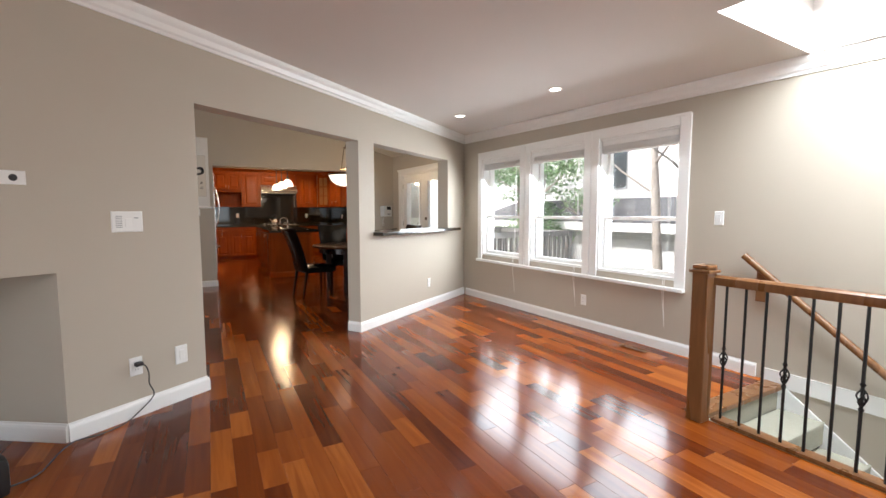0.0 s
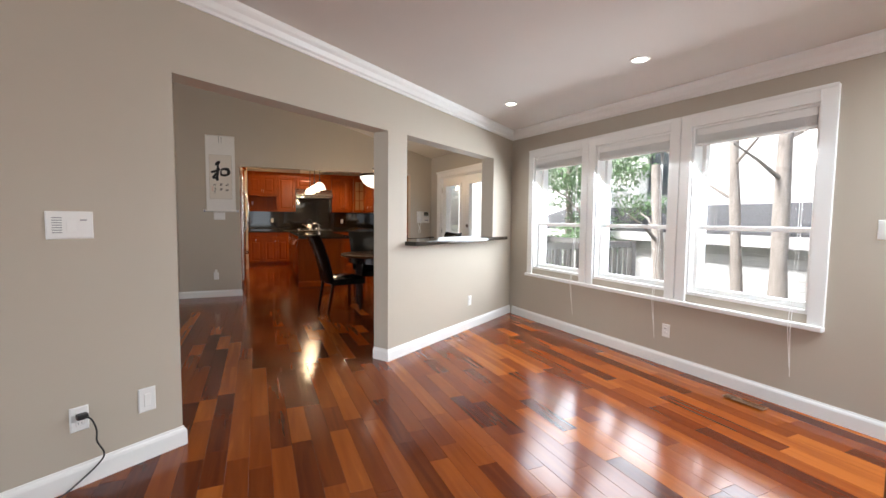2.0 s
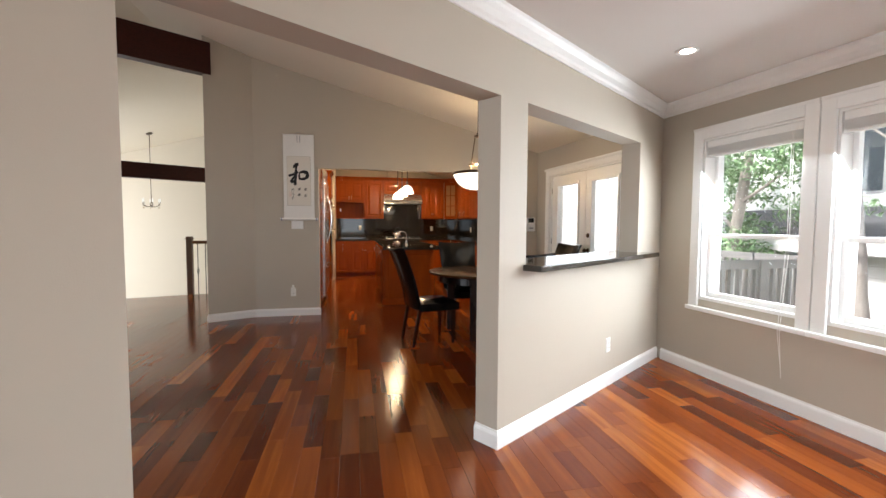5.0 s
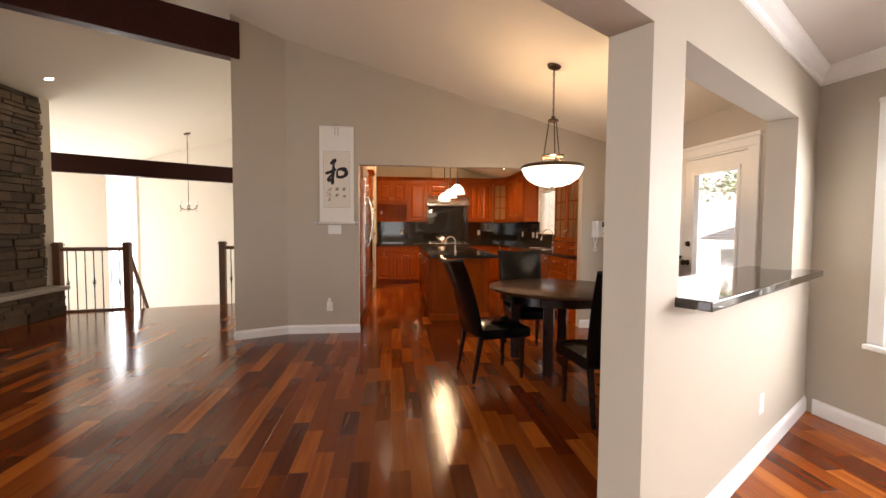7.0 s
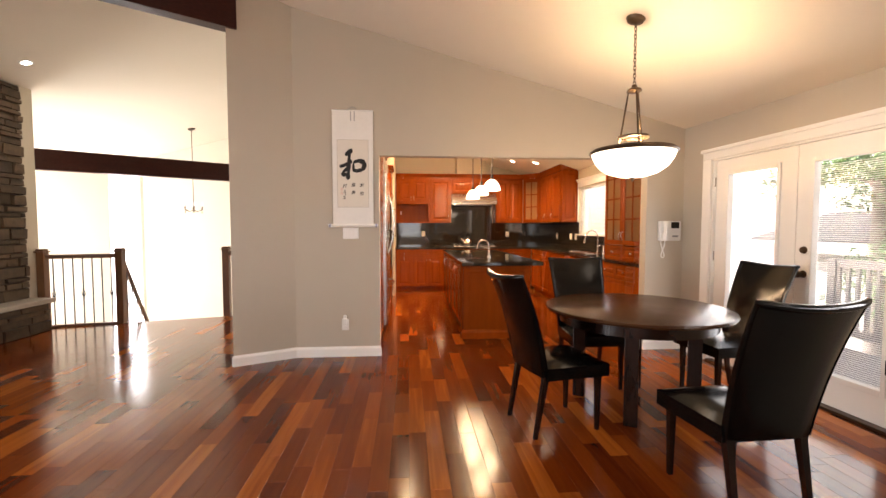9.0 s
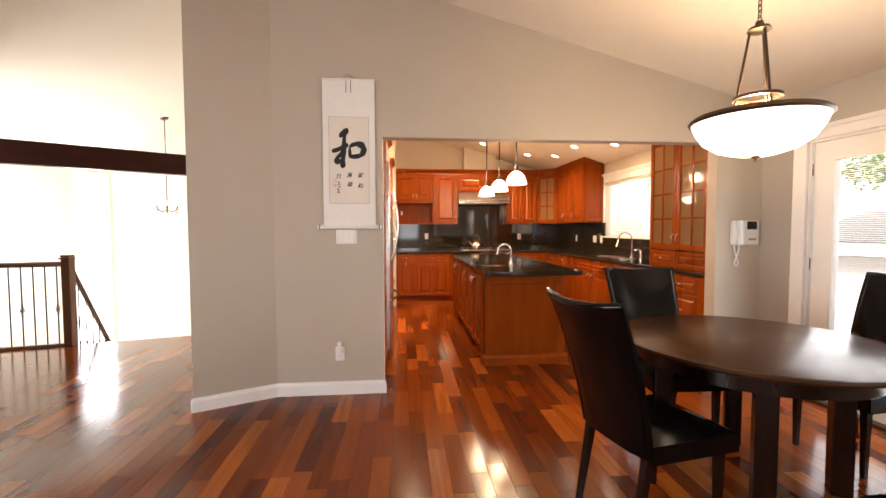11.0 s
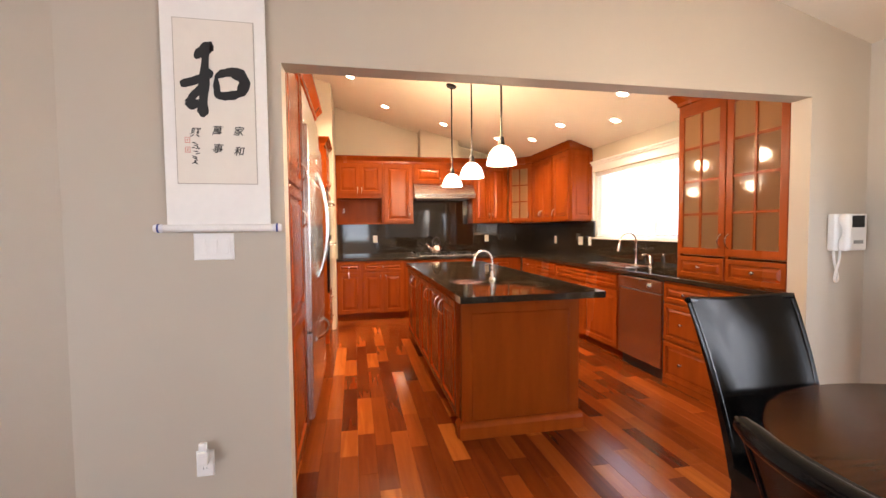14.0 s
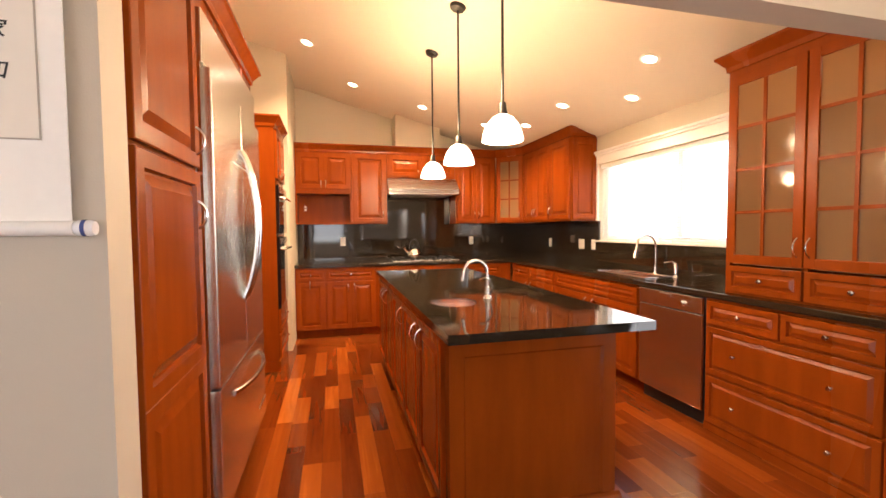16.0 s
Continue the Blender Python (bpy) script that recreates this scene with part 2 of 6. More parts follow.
# ---------------------------------------------------------------- building helpers
def box(bm, a, b, m=ID, bev=0.0):
    x0, y0, z0 = (min(p, q) for p, q in zip(a, b))
    x1, y1, z1 = (max(p, q) for p, q in zip(a, b))
    vs = [bm.verts.new(m @ Vector(c)) for c in ((x0, y0, z0), (x1, y0, z0), (x1, y1, z0), (x0, y1, z0), (x0, y0, z1), (x1, y0, z1), (x1, y1, z1), (x0, y1, z1))]
    fs = [bm.faces.new([vs[i] for i in f]) for f in ((3, 2, 1, 0), (4, 5, 6, 7), (0, 1, 5, 4), (1, 2, 6, 5), (2, 3, 7, 6), (3, 0, 4, 7))]
    if bev:
        bmesh.ops.bevel(bm, geom=list({e for f in fs for e in f.edges}), offset=bev, segments=2, profile=0.6, affect="EDGES")
    return bm


def one(a, b, m=ID, bev=0.0):
    return box(bmesh.new(), a, b, m, bev)


def prism(bm, poly, low, high, m=ID):
    """A flat outline raised from low to high; each may be a height or a function of x."""
    lo = low if callable(low) else (lambda x: low)
    hi = high if callable(high) else (lambda x: high)
    a = [bm.verts.new(m @ Vector((x, y, lo(x)))) for x, y in poly]
    b = [bm.verts.new(m @ Vector((x, y, hi(x)))) for x, y in poly]
    bm.faces.new(a[::-1]), bm.faces.new(b)
    for i in range(len(poly)):
        j = (i + 1) % len(poly)
        bm.faces.new((a[i], a[j], b[j], b[i]))
    return bm


def tube(bm, points, radii, seg=10, caps=True):
    """A round tube through points; radii one number or one for each."""
    pts = [Vector(p) for p in points]
    rad = radii if isinstance(radii, (list, tuple)) else [radii] * len(pts)
    rings, side = [], None
    for i, p in enumerate(pts):
        way = (pts[min(i + 1, len(pts) - 1)] - pts[max(i - 1, 0)]).normalized()
        if side is None:
            side = way.orthogonal().normalized()
        side = (side - way * side.dot(way)).normalized()
        up = way.cross(side)
        rings.append([bm.verts.new(p + rad[i] * (side * math.cos(2 * math.pi * k / seg) + up * math.sin(2 * math.pi * k / seg))) for k in range(seg)])
    for a, b in zip(rings, rings[1:]):
        for k in range(seg):
            bm.faces.new((a[k], a[(k + 1) % seg], b[(k + 1) % seg], b[k]))
    if caps:
        bm.faces.new(rings[0][::-1]), bm.faces.new(rings[-1])
    return bm


def lathe(bm, profile, seg=24, m=ID):
    rings = []
    for r, z in profile:
        if r < 1e-5:
            rings.append([bm.verts.new(m @ Vector((0, 0, z)))])
        else:
            rings.append([bm.verts.new(m @ Vector((r * math.cos(2 * math.pi * k / seg), r * math.sin(2 * math.pi * k / seg), z))) for k in range(seg)])
    for a, b in zip(rings, rings[1:]):
        for k in range(seg):
            q = [a[k % len(a)], a[(k + 1) % len(a)], b[(k + 1) % len(b)], b[k % len(b)]]
            q = [v for i, v in enumerate(q) if v not in q[:i]]
            if len(q) > 2:
                bm.faces.new(q)
    return bm


def mould(bm, p, q, profile, m=ID, out=(0, -1), cut=(0.0, 0.0)):
    """A moulding from p to q (x, y in the plan) with a profile of (out from the wall, z). cut: how far each end is mitred per metre of depth."""
    p, q, o = Vector((*p, 0)), Vector((*q, 0)), Vector((*out, 0))
    way = (q - p).normalized()
    ends = []
    for base, s in ((p, cut[0]), (q, cut[1])):
        ends.append([bm.verts.new(m @ (base + o * d + way * (s * d) + Vector((0, 0, z)))) for d, z in profile])
    a, b = ends
    n = len(profile)
    for i in range(n):
        bm.faces.new((a[i], a[(i + 1) % n], b[(i + 1) % n], b[i]))
    bm.faces.new(a[::-1]), bm.faces.new(b)
    return bm


def loops(bm, w, h, steps, m=ID, x0=0.0, z0=0.0):
    """A panel of nested rectangles: steps of (inset, depth towards the front)."""
    rings = []
    for inset, d in steps:
        rings.append([bm.verts.new(m @ Vector((x0 + x, -d, z0 + z))) for x, z in ((inset, inset), (w - inset, inset), (w - inset, h - inset), (inset, h - inset))])
    bm.faces.new(rings[0][::-1])
    for a, b in zip(rings, rings[1:]):
        for k in range(4):
            bm.faces.new((a[k], a[(k + 1) % 4], b[(k + 1) % 4], b[k]))
    bm.faces.new(rings[-1])
    return bm


def finish(name, bm, mat, smooth=False):
    bmesh.ops.recalc_face_normals(bm, faces=bm.faces)
    me = bpy.data.meshes.new(name)
    bm.to_mesh(me)
    bm.free()
    if smooth:
        me.shade_smooth()
        me.set_sharp_from_angle(angle=radians(38))
    me.materials.append(mat)
    return me


def part(name, bm, mat, parent, label="", smooth=False, shadow=True):
    ob = new(name, finish(name, bm, mat, smooth))
    ob.parent = parent
    ob.visible_shadow = shadow
    return tagged(ob, label) if label else ob


def thing(name, label, category, m=ID, group=""):
    ob = new(name)
    ob.empty_display_size = 0.1
    ob.matrix_world = m
    return tagged(ob, label, category, group)


def solo(name, bm, mat, label, category, m=ID, group="", smooth=False):
    ob = new(name, finish(name, bm, mat, smooth))
    ob.matrix_world = m
    return tagged(ob, label, category, group)


def structure(name, bm, mat, label, category="wall", m=ID, smooth=False):
    ob = new(name, finish(name, bm, mat, smooth))
    ob.matrix_world = m
    return tagged(ob, label, category, kind="structure")


def holed(bm, x0, x1, z0, z1, y0, y1, holes, m=ID):
    """A wall along x with rectangular openings (x0, x1, z0, z1) in it, as one closed shell."""
    xs = sorted({x0, x1, *(v for h in holes for v in h[:2] if x0 < v < x1)})
    zs = sorted({z0, z1, *(v for h in holes for v in h[2:] if z0 < v < z1)})
    seen = {}

    def solid(i, k):
        if not (0 <= i < len(xs) - 1 and 0 <= k < len(zs) - 1):
            return False
        cx, cz = (xs[i] + xs[i + 1]) / 2, (zs[k] + zs[k + 1]) / 2
        return not any(a < cx < b and c < cz < d for a, b, c, d in holes)

    def v(i, j, k):
        if (i, j, k) not in seen:
            seen[i, j, k] = bm.verts.new(m @ Vector((xs[i], (y0, y1)[j], zs[k])))
        return seen[i, j, k]

    for i in range(len(xs) - 1):
        for k in range(len(zs) - 1):
            if solid(i, k):
                bm.faces.new((v(i, 0, k), v(i + 1, 0, k), v(i + 1, 0, k + 1), v(i, 0, k + 1)))
                bm.faces.new((v(i, 1, k + 1), v(i + 1, 1, k + 1), v(i + 1, 1, k), v(i, 1, k)))
                for di, dk, a, b in ((-1, 0, (i, k), (i, k + 1)), (1, 0, (i + 1, k), (i + 1, k + 1)), (0, -1, (i, k), (i + 1, k)), (0, 1, (i, k + 1), (i + 1, k + 1))):
                    if not solid(i + di, k + dk):
                        bm.faces.new((v(a[0], 0, a[1]), v(b[0], 0, b[1]), v(b[0], 1, b[1]), v(a[0], 1, a[1])))
    return bm


BASE = [(0, 0), (0.016, 0), (0.016, 0.078), (0.012, 0.090), (0.006, 0.097), (0.004, 0.106), (0, 0.106)]
CROWN = [(0, 0), (0.012, 0), (0.014, 0.018), (0.028, 0.03), (0.040, 0.062), (0.058, 0.080), (0.066, 0.092), (0.070, 0.110), (0, 0.110)]

# ---------------------------------------------------------------- walls
PT = 0.165
bm = bmesh.new()
holed(bm, -2.53, 2.72, 0, 4.0, 0, PT, [(-1.725, 0.0, -0.01, 2.02), (0.262, 1.99, 1.02, 2.03)], MP)
box(bm, (-5.4, 0, 0.95), (-2.53, PT, 4.0), MP)
prism(bm, [(-2.53, 0.0), (-2.50, PT), (-2.70, 0.60), (-2.80, 0.60), (-2.75, 0.50)], 0, 0.95, MP)
box(bm, (-5.4, 0.50, 0), (-2.75, 0.60, 0.95), MP)
box(bm, (-5.4, PT, 0.95), (-2.51, 0.60, 1.0), MP)
partition = structure("wall_partition", bm, PAINT, "taupe painted partition with a wide opening and a pass-through")
OUT = 0.20
WIN = [(3.03, 4.05), (4.05, 5.09), (5.09, 6.14)]
holes = [(0.42, 2.09, -0.01, 2.02)] + [(a + 0.095, b - 0.095, 0.66, 2.04) for a, b in WIN]
structure("wall_east", holed(bmesh.new(), -0.16, 11.6, -3.0, 2.75, 0, OUT, holes, ME), PAINT, "taupe painted outer wall with windows and french doors")
bm = bmesh.new()
holed(bm, -0.94, 3.32, 0, 4.0, 8.41, 8.53, [(-0.082, 2.80, -0.01, 2.085)])
structure("wall_scroll", bm, PAINT, "taupe wall with a wide cased opening to the kitchen")
bm = bmesh.new()
prism(bm, [(-0.94, 8.41), (-0.94, 8.55), (-1.38, 8.30), (-1.47, 8.155)], 0, 4.0)
box(bm, (-1.40, 8.33, -1.6), (-1.28, 15.6, 4.0))
structure("wall_angled", bm, PAINT, "taupe angled wall end beside the hall")
bm = bmesh.new()
holed(bm, 8.53, 13.62, 0, 2.75, -3.50, -3.32, [(9.60, 11.55, 1.22, 2.07)], Matrix.Rotation(radians(90), 4, "Z"))
structure("wall_kitchen_east", bm, CREAM, "cream kitchen wall with a wide window over the sink")
bm = bmesh.new()
box(bm, (-1.28, 13.50, 0), (3.5, 13.62, 4.0))
box(bm, (-0.90, 8.53, 0), (-0.78, 12.38, 4.0))
box(bm, (-1.28, 12.38, 0), (-0.05, 13.50, 4.0))
box(bm, (1.27, 13.22, 2.47), (1.90, 13.50, 3.2))
structure("wall_kitchen_north", bm, CREAM, "cream kitchen walls with a boxed duct chase")
bm = bmesh.new()
# west and south openings are added out of view to brighten the living room
holed(bm, -3.2, 1.75, -3, 4.0, 3.2, 3.35, [(-2.5, 0.9, 0.35, 2.15)], Matrix.Rotation(radians(90), 4, "Z"))
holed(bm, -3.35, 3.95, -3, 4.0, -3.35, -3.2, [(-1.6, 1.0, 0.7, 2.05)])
structure("wall_living_back", bm, PAINT, "taupe wall closing the living room out of view, with two added openings")
MF = pose(-5.75, 14.2, 0, 0, 0, 213.0)     # angled foyer wall: x away from the corner, y into the room
bm = bmesh.new()
holed(bm, 0.0, 3.2, -1.5, 4.0, -0.15, 0, [(0.07, 0.62, -1.2, 2.46)], MF)
box(bm, (-5.80, 14.2, -1.5), (-1.28, 14.35, 4.0))
# both west openings are added out of view to hold fill lamps
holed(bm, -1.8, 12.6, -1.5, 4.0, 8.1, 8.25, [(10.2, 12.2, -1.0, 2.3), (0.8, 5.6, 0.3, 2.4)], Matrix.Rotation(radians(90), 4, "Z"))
structure("wall_foyer", bm, FOYER, "cream foyer walls with a tall entry window and two added unseen openings")

# ---------------------------------------------------------------- ceilings
SKY = (2.36, 3.47, -0.6, 1.46)
LZ = 2.44


def living(x, y):
    """The living room ceiling, which tilts a little."""
    return LZ + 0.0316 * (3.36 - x) - 0.019 * (5.77 - y)


def tilt(bm):
    for v in bm.verts:
        v.co.z += living(v.co.x, v.co.y) - LZ
    return bm


bm = bmesh.new()
prism(bm, [(-3.46, 1.46), (3.9, 1.46), (3.9, 6.23)], LZ, LZ + 0.14)
box(bm, (-3.46, -3.3, LZ), (SKY[0], 1.46, LZ + 0.14))
box(bm, (SKY[0], -3.3, LZ), (3.9, SKY[2], LZ + 0.14))
box(bm, (SKY[1], SKY[2], LZ), (3.9, 1.46, LZ + 0.14))
for a, b in (((SKY[0] - 0.06, SKY[2]), (SKY[0], SKY[3])), ((SKY[1], SKY[2]), (SKY[1] + 0.06, SKY[3])), ((SKY[0], SKY[3]), (SKY[1], SKY[3] + 0.06)), ((SKY[0], SKY[2] - 0.06), (SKY[1], SKY[2]))):
    box(bm, (*a, LZ + 0.14), (*b, LZ + 0.62))
structure("ceiling", tilt(bm), CEIL, "off-white living room ceiling with a skylight well", "ceiling")
bm = bmesh.new()
prism(bm, [(3.75, 6.13), (3.75, 13.7), (-2.1, 15.7), (-2.1, 2.34)], roof, lambda x: roof(x) + 0.2)
prism(bm, [(-2.1, 2.34), (-2.1, 15.7), (-8.2, 15.7), (-8.2, -1.7)], lambda x: roof(min(x, -2.1001)), lambda x: roof(min(x, -2.1001)) + 0.2)
structure("ceiling_vaulted", bm, CEILV, "off-white vaulted ceiling over dining room and kitchen", "ceiling")

# ---------------------------------------------------------------- baseboards and crown
bm = bmesh.new()
mould(bm, (-2.53, 0), (-1.725, 0), BASE, MP, cut=(0, 1))
mould(bm, (-1.725, 0), (-1.725, PT), BASE, MP, out=(1, 0), cut=(-1, 0))
mould(bm, (0, 0), (2.70, 0), BASE, MP, cut=(-1, -0.65))
mould(bm, (0, PT), (0, 0), BASE, MP, out=(-1, 0), cut=(0, 1))
mould(bm, (-2.75, 0.5), (-2.53, 0), BASE, MP, out=(-0.915, -0.403))
structure("baseboard", bm, TRIM, "white painted baseboard along the partition", "baseboard")
bm = bmesh.new()
mould(bm, (2.70, 0), (6.72, 0), BASE, ME, cut=(0.65, 0))
mould(bm, (0.0, 0), (0.30, 0), BASE, ME)
structure("baseboard_east", bm, TRIM, "white painted baseboard under the windows", "baseboard")
bm = bmesh.new()
mould(bm, (-0.94, 8.41), (-0.082, 8.41), BASE, cut=(0.25, 1))
mould(bm, (2.80, 8.41), (3.215, 8.41), BASE, cut=(-1, 0))
mould(bm, (-1.47, 8.155), (-0.94, 8.41), BASE, out=(0.434, -0.901), cut=(-0.5, 0.25))
mould(bm, (-1.38, 8.30), (-1.47, 8.155), BASE, out=(-0.85, 0.527), cut=(0, 0.5))
structure("baseboard_dining", bm, TRIM, "white painted baseboard under the scroll", "baseboard")
bm = bmesh.new()
up = [(d, z + LZ - 0.110) for d, z in CROWN]
mould(bm, (-5.4, 0), (2.70, 0), up, MP, cut=(0, -0.65))
mould(bm, (2.66, 0), (11.4, 0), up, ME, cut=(0.65, 0))
structure("crown_trim", tilt(bm), TRIM, "white crown moulding of the living room", "trim")

# ---------------------------------------------------------------- stairwell
ST = (2.56, 1.53)
bm = bmesh.new()
for i in range(13):
    z, y = -0.185 * (i + 1), ST[1] - 0.25 * i
    box(bm, (ST[0] + 0.03, y - 0.27, z - 0.16), (3.60, y - 0.0, z), bev=0.012)
structure("stair_flight", bm, CARPET, "cream carpeted stair going down", "stairs")
bm = bmesh.new()
box(bm, (ST[0] - 0.06, -3.2, -3.0), (ST[0], ST[1], -0.02))
box(bm, (ST[0] - 0.06, ST[1] + 0.01, -3.0), (3.62, ST[1] + 0.06, -0.02))
structure("stair_wall", bm, CARPET, "carpeted riser and plain stairwell wall", "wall")
bm = bmesh.new()
prism(bm, [(6.78, -0.03), (6.93, -0.03), (11.0, -3.04), (11.0, -3.3), (6.78, -0.30)], 0, 0.02, ME @ Matrix.Rotation(radians(90), 4, "X"))
structure("stair_skirt", bm, TRIM, "white skirt board following the stair", "trim")
bm = bmesh.new()
box(bm, (6.78, -0.014, -0.03), (11.2, 0, 0.09), ME)
structure("stair_ledge_trim", bm, TRIM, "white ledge trim along the stairwell wall", "trim")
bm = one((ST[0] - 0.05, ST[1] - 0.03, -0.03), (3.52, ST[1] + 0.10, 0.006), bev=0.008)
structure("stair_nosing", bm, OAK, "wooden stair nosing", "trim")


def baluster(parent, x, y, top, z0=0.02, knuckle=False):
    b = part("baluster", tube(bmesh.new(), [(x, y, z0), (x, y, top)], 0.0075, 6), IRON, parent)
    if knuckle:
        k = bmesh.new()
        c = (z0 + top) * 0.5 - 0.04
        for a in range(4):
            w = a * math.pi / 2
            tube(k, [(x + 0.021 * math.sin(math.pi * s / 8) * math.cos(w + s * 0.4), y + 0.021 * math.sin(math.pi * s / 8) * math.sin(w + s * 0.4), c - 0.05 + 0.1 * s / 8) for s in range(9)], 0.004, 5)
        lathe(k, [(0.008, -0.07), (0.013, -0.062), (0.008, -0.052)], 8, Matrix.Translation((x, y, c)))
        lathe(k, [(0.008, 0.052), (0.013, 0.062), (0.008, 0.07)], 8, Matrix.Translation((x, y, c)))
        part("basket", k, IRON, b, "twisted iron basket", smooth=True)
    return b


def newel(parent, x, y, h, z0=0.0, mat=None):
    mat = mat or OAK
    p = part("newel_post", one((x - 0.047, y - 0.047, z0), (x + 0.047, y + 0.047, h - 0.05), bev=0.006), mat, parent)
    c = bmesh.new()
    box(c, (x - 0.062, y - 0.062, h - 0.05), (x + 0.062, y + 0.062, h - 0.03), bev=0.006)
    box(c, (x - 0.05, y - 0.05, h - 0.03), (x + 0.05, y + 0.05, h), bev=0.014)
    part("cap", c, mat, p)
    return p


RAIL = [(-0.03, 0), (0.03, 0), (0.034, 0.02), (0.03, 0.045), (0.012, 0.058), (-0.012, 0.058), (-0.03, 0.045), (-0.034, 0.02)]
bal = thing("balustrade", "wooden handrail with black iron balusters by the stairwell", "railing")
NX, NY = 2.44, 1.50
newel(bal, NX, NY, 0.965)
shoe = mould(bmesh.new(), (NX + 0.09, NY - 0.05), (NX + 0.11, -2.4), [(-0.04, 0.0), (0.04, 0.0), (0.04, 0.02), (-0.04, 0.02)], out=(1, 0))
part("shoe_rail", shoe, OAK, bal)
part("handrail", mould(bmesh.new(), (NX + 0.05, NY - 0.04), (NX + 0.11, -2.4), [(a, b + 0.845) for a, b in RAIL], out=(1, 0)), OAK, bal, smooth=True)
for i in range(30):
    y = NY - 0.085 - 0.105 * i
    baluster(bal, NX + 0.09 + 0.003 * i * 0.2, y, 0.85, knuckle=i % 3 == 0)
newel(bal, NX + 0.11, -2.45, 0.965)
hr = thing("wall_handrail", "round wooden handrail on a bracket, sloping down the stairwell wall", "handrail", ME)
h = bmesh.new()
tube(h, [(6.62, -0.07, 0.945), (7.0, -0.07, 0.63), (8.0, -0.07, -0.19), (10.0, -0.07, -1.83)], 0.026, 12)
part("rail", h, OAK, hr, smooth=True)
for e, z in ((6.74, 0.74), (8.3, -0.54)):
    part("bracket", one((e - 0.035, -0.055, z - 0.14), (e + 0.035, -0.002, z + 0.09), bev=0.006), OAK, hr)

# ---------------------------------------------------------------- living room windows
def sash_window(i, a, b):
    w = new(f"window_{i}")
    w.matrix_world = ME
    tagged(w, "white double-hung window with a raised blind", "window", "living room windows", "structure")
    c = bmesh.new()
    g = 0.004
    box(c, (a + g, -0.022, 0.60), (a + 0.095, 0, 2.13), bev=0.005)
    box(c, (b - 0.095, -0.022, 0.60), (b - g, 0, 2.13), bev=0.005)
    box(c, (a + 0.095, -0.024, 2.04), (b - 0.095, 0, 2.13), bev=0.005)
    box(c, (a + g, -0.03, 2.115), (b - g, -0.022, 2.14), bev=0.004)
    part("casing", c, TRIM, w)
    part("window_sill", one((a, -0.055, 0.565), (b, 0.0, 0.60), bev=0.008), TRIM, w)
    x0, x1 = a + 0.095, b - 0.095
    f = bmesh.new()
    for p, q in (((x0, 0, 0.66), (x0 + 0.018, OUT, 2.04)), ((x1 - 0.018, 0, 0.66), (x1, OUT, 2.04)), ((x0, 0, 2.022), (x1, OUT, 2.04)), ((x0, 0, 0.66), (x1, OUT, 0.685))):
        box(f, p, q)
    part("jamb", f, TRIM, w)
    x0, x1 = x0 + 0.018, x1 - 0.018
    for nm, y, z0, z1, low in (("lower_sash", 0.06, 0.685, 1.235, 0.045), ("upper_sash", 0.105, 1.20, 2.022, 0.035)):
        s = bmesh.new()
        box(s, (x0, y, z0), (x0 + 0.032, y + 0.04, z1), bev=0.004)
        box(s, (x1 - 0.032, y, z0), (x1, y + 0.04, z1), bev=0.004)
        box(s, (x0 + 0.032, y, z0), (x1 - 0.032, y + 0.04, z0 + low), bev=0.004)
        box(s, (x0 + 0.032, y, z1 - 0.035), (x1 - 0.032, y + 0.04, z1), bev=0.004)
        s = part(nm, s, TRIM, w)
        part("pane", one((x0 + 0.028, y + 0.017, z0 + low - 0.01), (x1 - 0.028, y + 0.022, z1 - 0.03)), PANE, s, shadow=False)


for i, (a, b) in enumerate(WIN):
    sash_window(i + 1, a, b)
    bl = thing("window_blind", "white slatted blind drawn up under the window head", "blind", ME, "living room blinds")
    x0, x1 = a + 0.12, b - 0.12
    part("headrail", one((x0, 0.006, 1.965), (x1, 0.05, 2.02), bev=0.004), BLIND, bl)
    first_slat = part("slat", one((x0 + 0.003, 0.004, 1.905), (x1 - 0.003, 0.052, 1.908)), BLIND, bl)
    for k in range(1, 12):
        slat = new("slat", first_slat.data)
        slat.parent = bl
        slat.matrix_basis = Matrix.Translation((0, 0, 0.005 * k))
    part("bottom_rail", one((x0, 0.004, 1.885), (x1, 0.052, 1.903), bev=0.003), BLIND, bl)
    s = bmesh.new()
    tube(s, [(x1 - 0.06, -0.012, 1.97), (x1 - 0.06, -0.012, 1.2), (x1 - 0.06, -0.06, 0.55), (x1 - 0.055, -0.02, 0.28)], 0.0022, 5)
    tube(s, [(x1 - 0.045, -0.012, 1.97), (x1 - 0.045, -0.012, 1.1), (x1 - 0.045, -0.06, 0.55), (x1 - 0.05, -0.02, 0.22)], 0.0022, 5)
    part("pull_cord", s, WHITE, bl)

# ---------------------------------------------------------------- french doors
fd = new("door_1")
fd.matrix_world = ME
tagged(fd, "white glazed french doors with lowered blinds, closed", "french door", kind="structure")
c = bmesh.new()
box(c, (0.31, -0.024, 0), (0.42, 0, 2.02), bev=0.006)
box(c, (2.09, -0.024, 0), (2.20, 0, 2.02), bev=0.006)
box(c, (0.31, -0.024, 2.02), (2.20, 0, 2.10), bev=0.006)
box(c, (0.29, -0.04, 2.09), (2.22, 0, 2.125), bev=0.008)
part("casing", c, TRIM, fd)
part("threshold", one((0.42, -0.03, 0.0), (2.09, 0.14, 0.022), bev=0.006), BRONZE, fd)
f = bmesh.new()
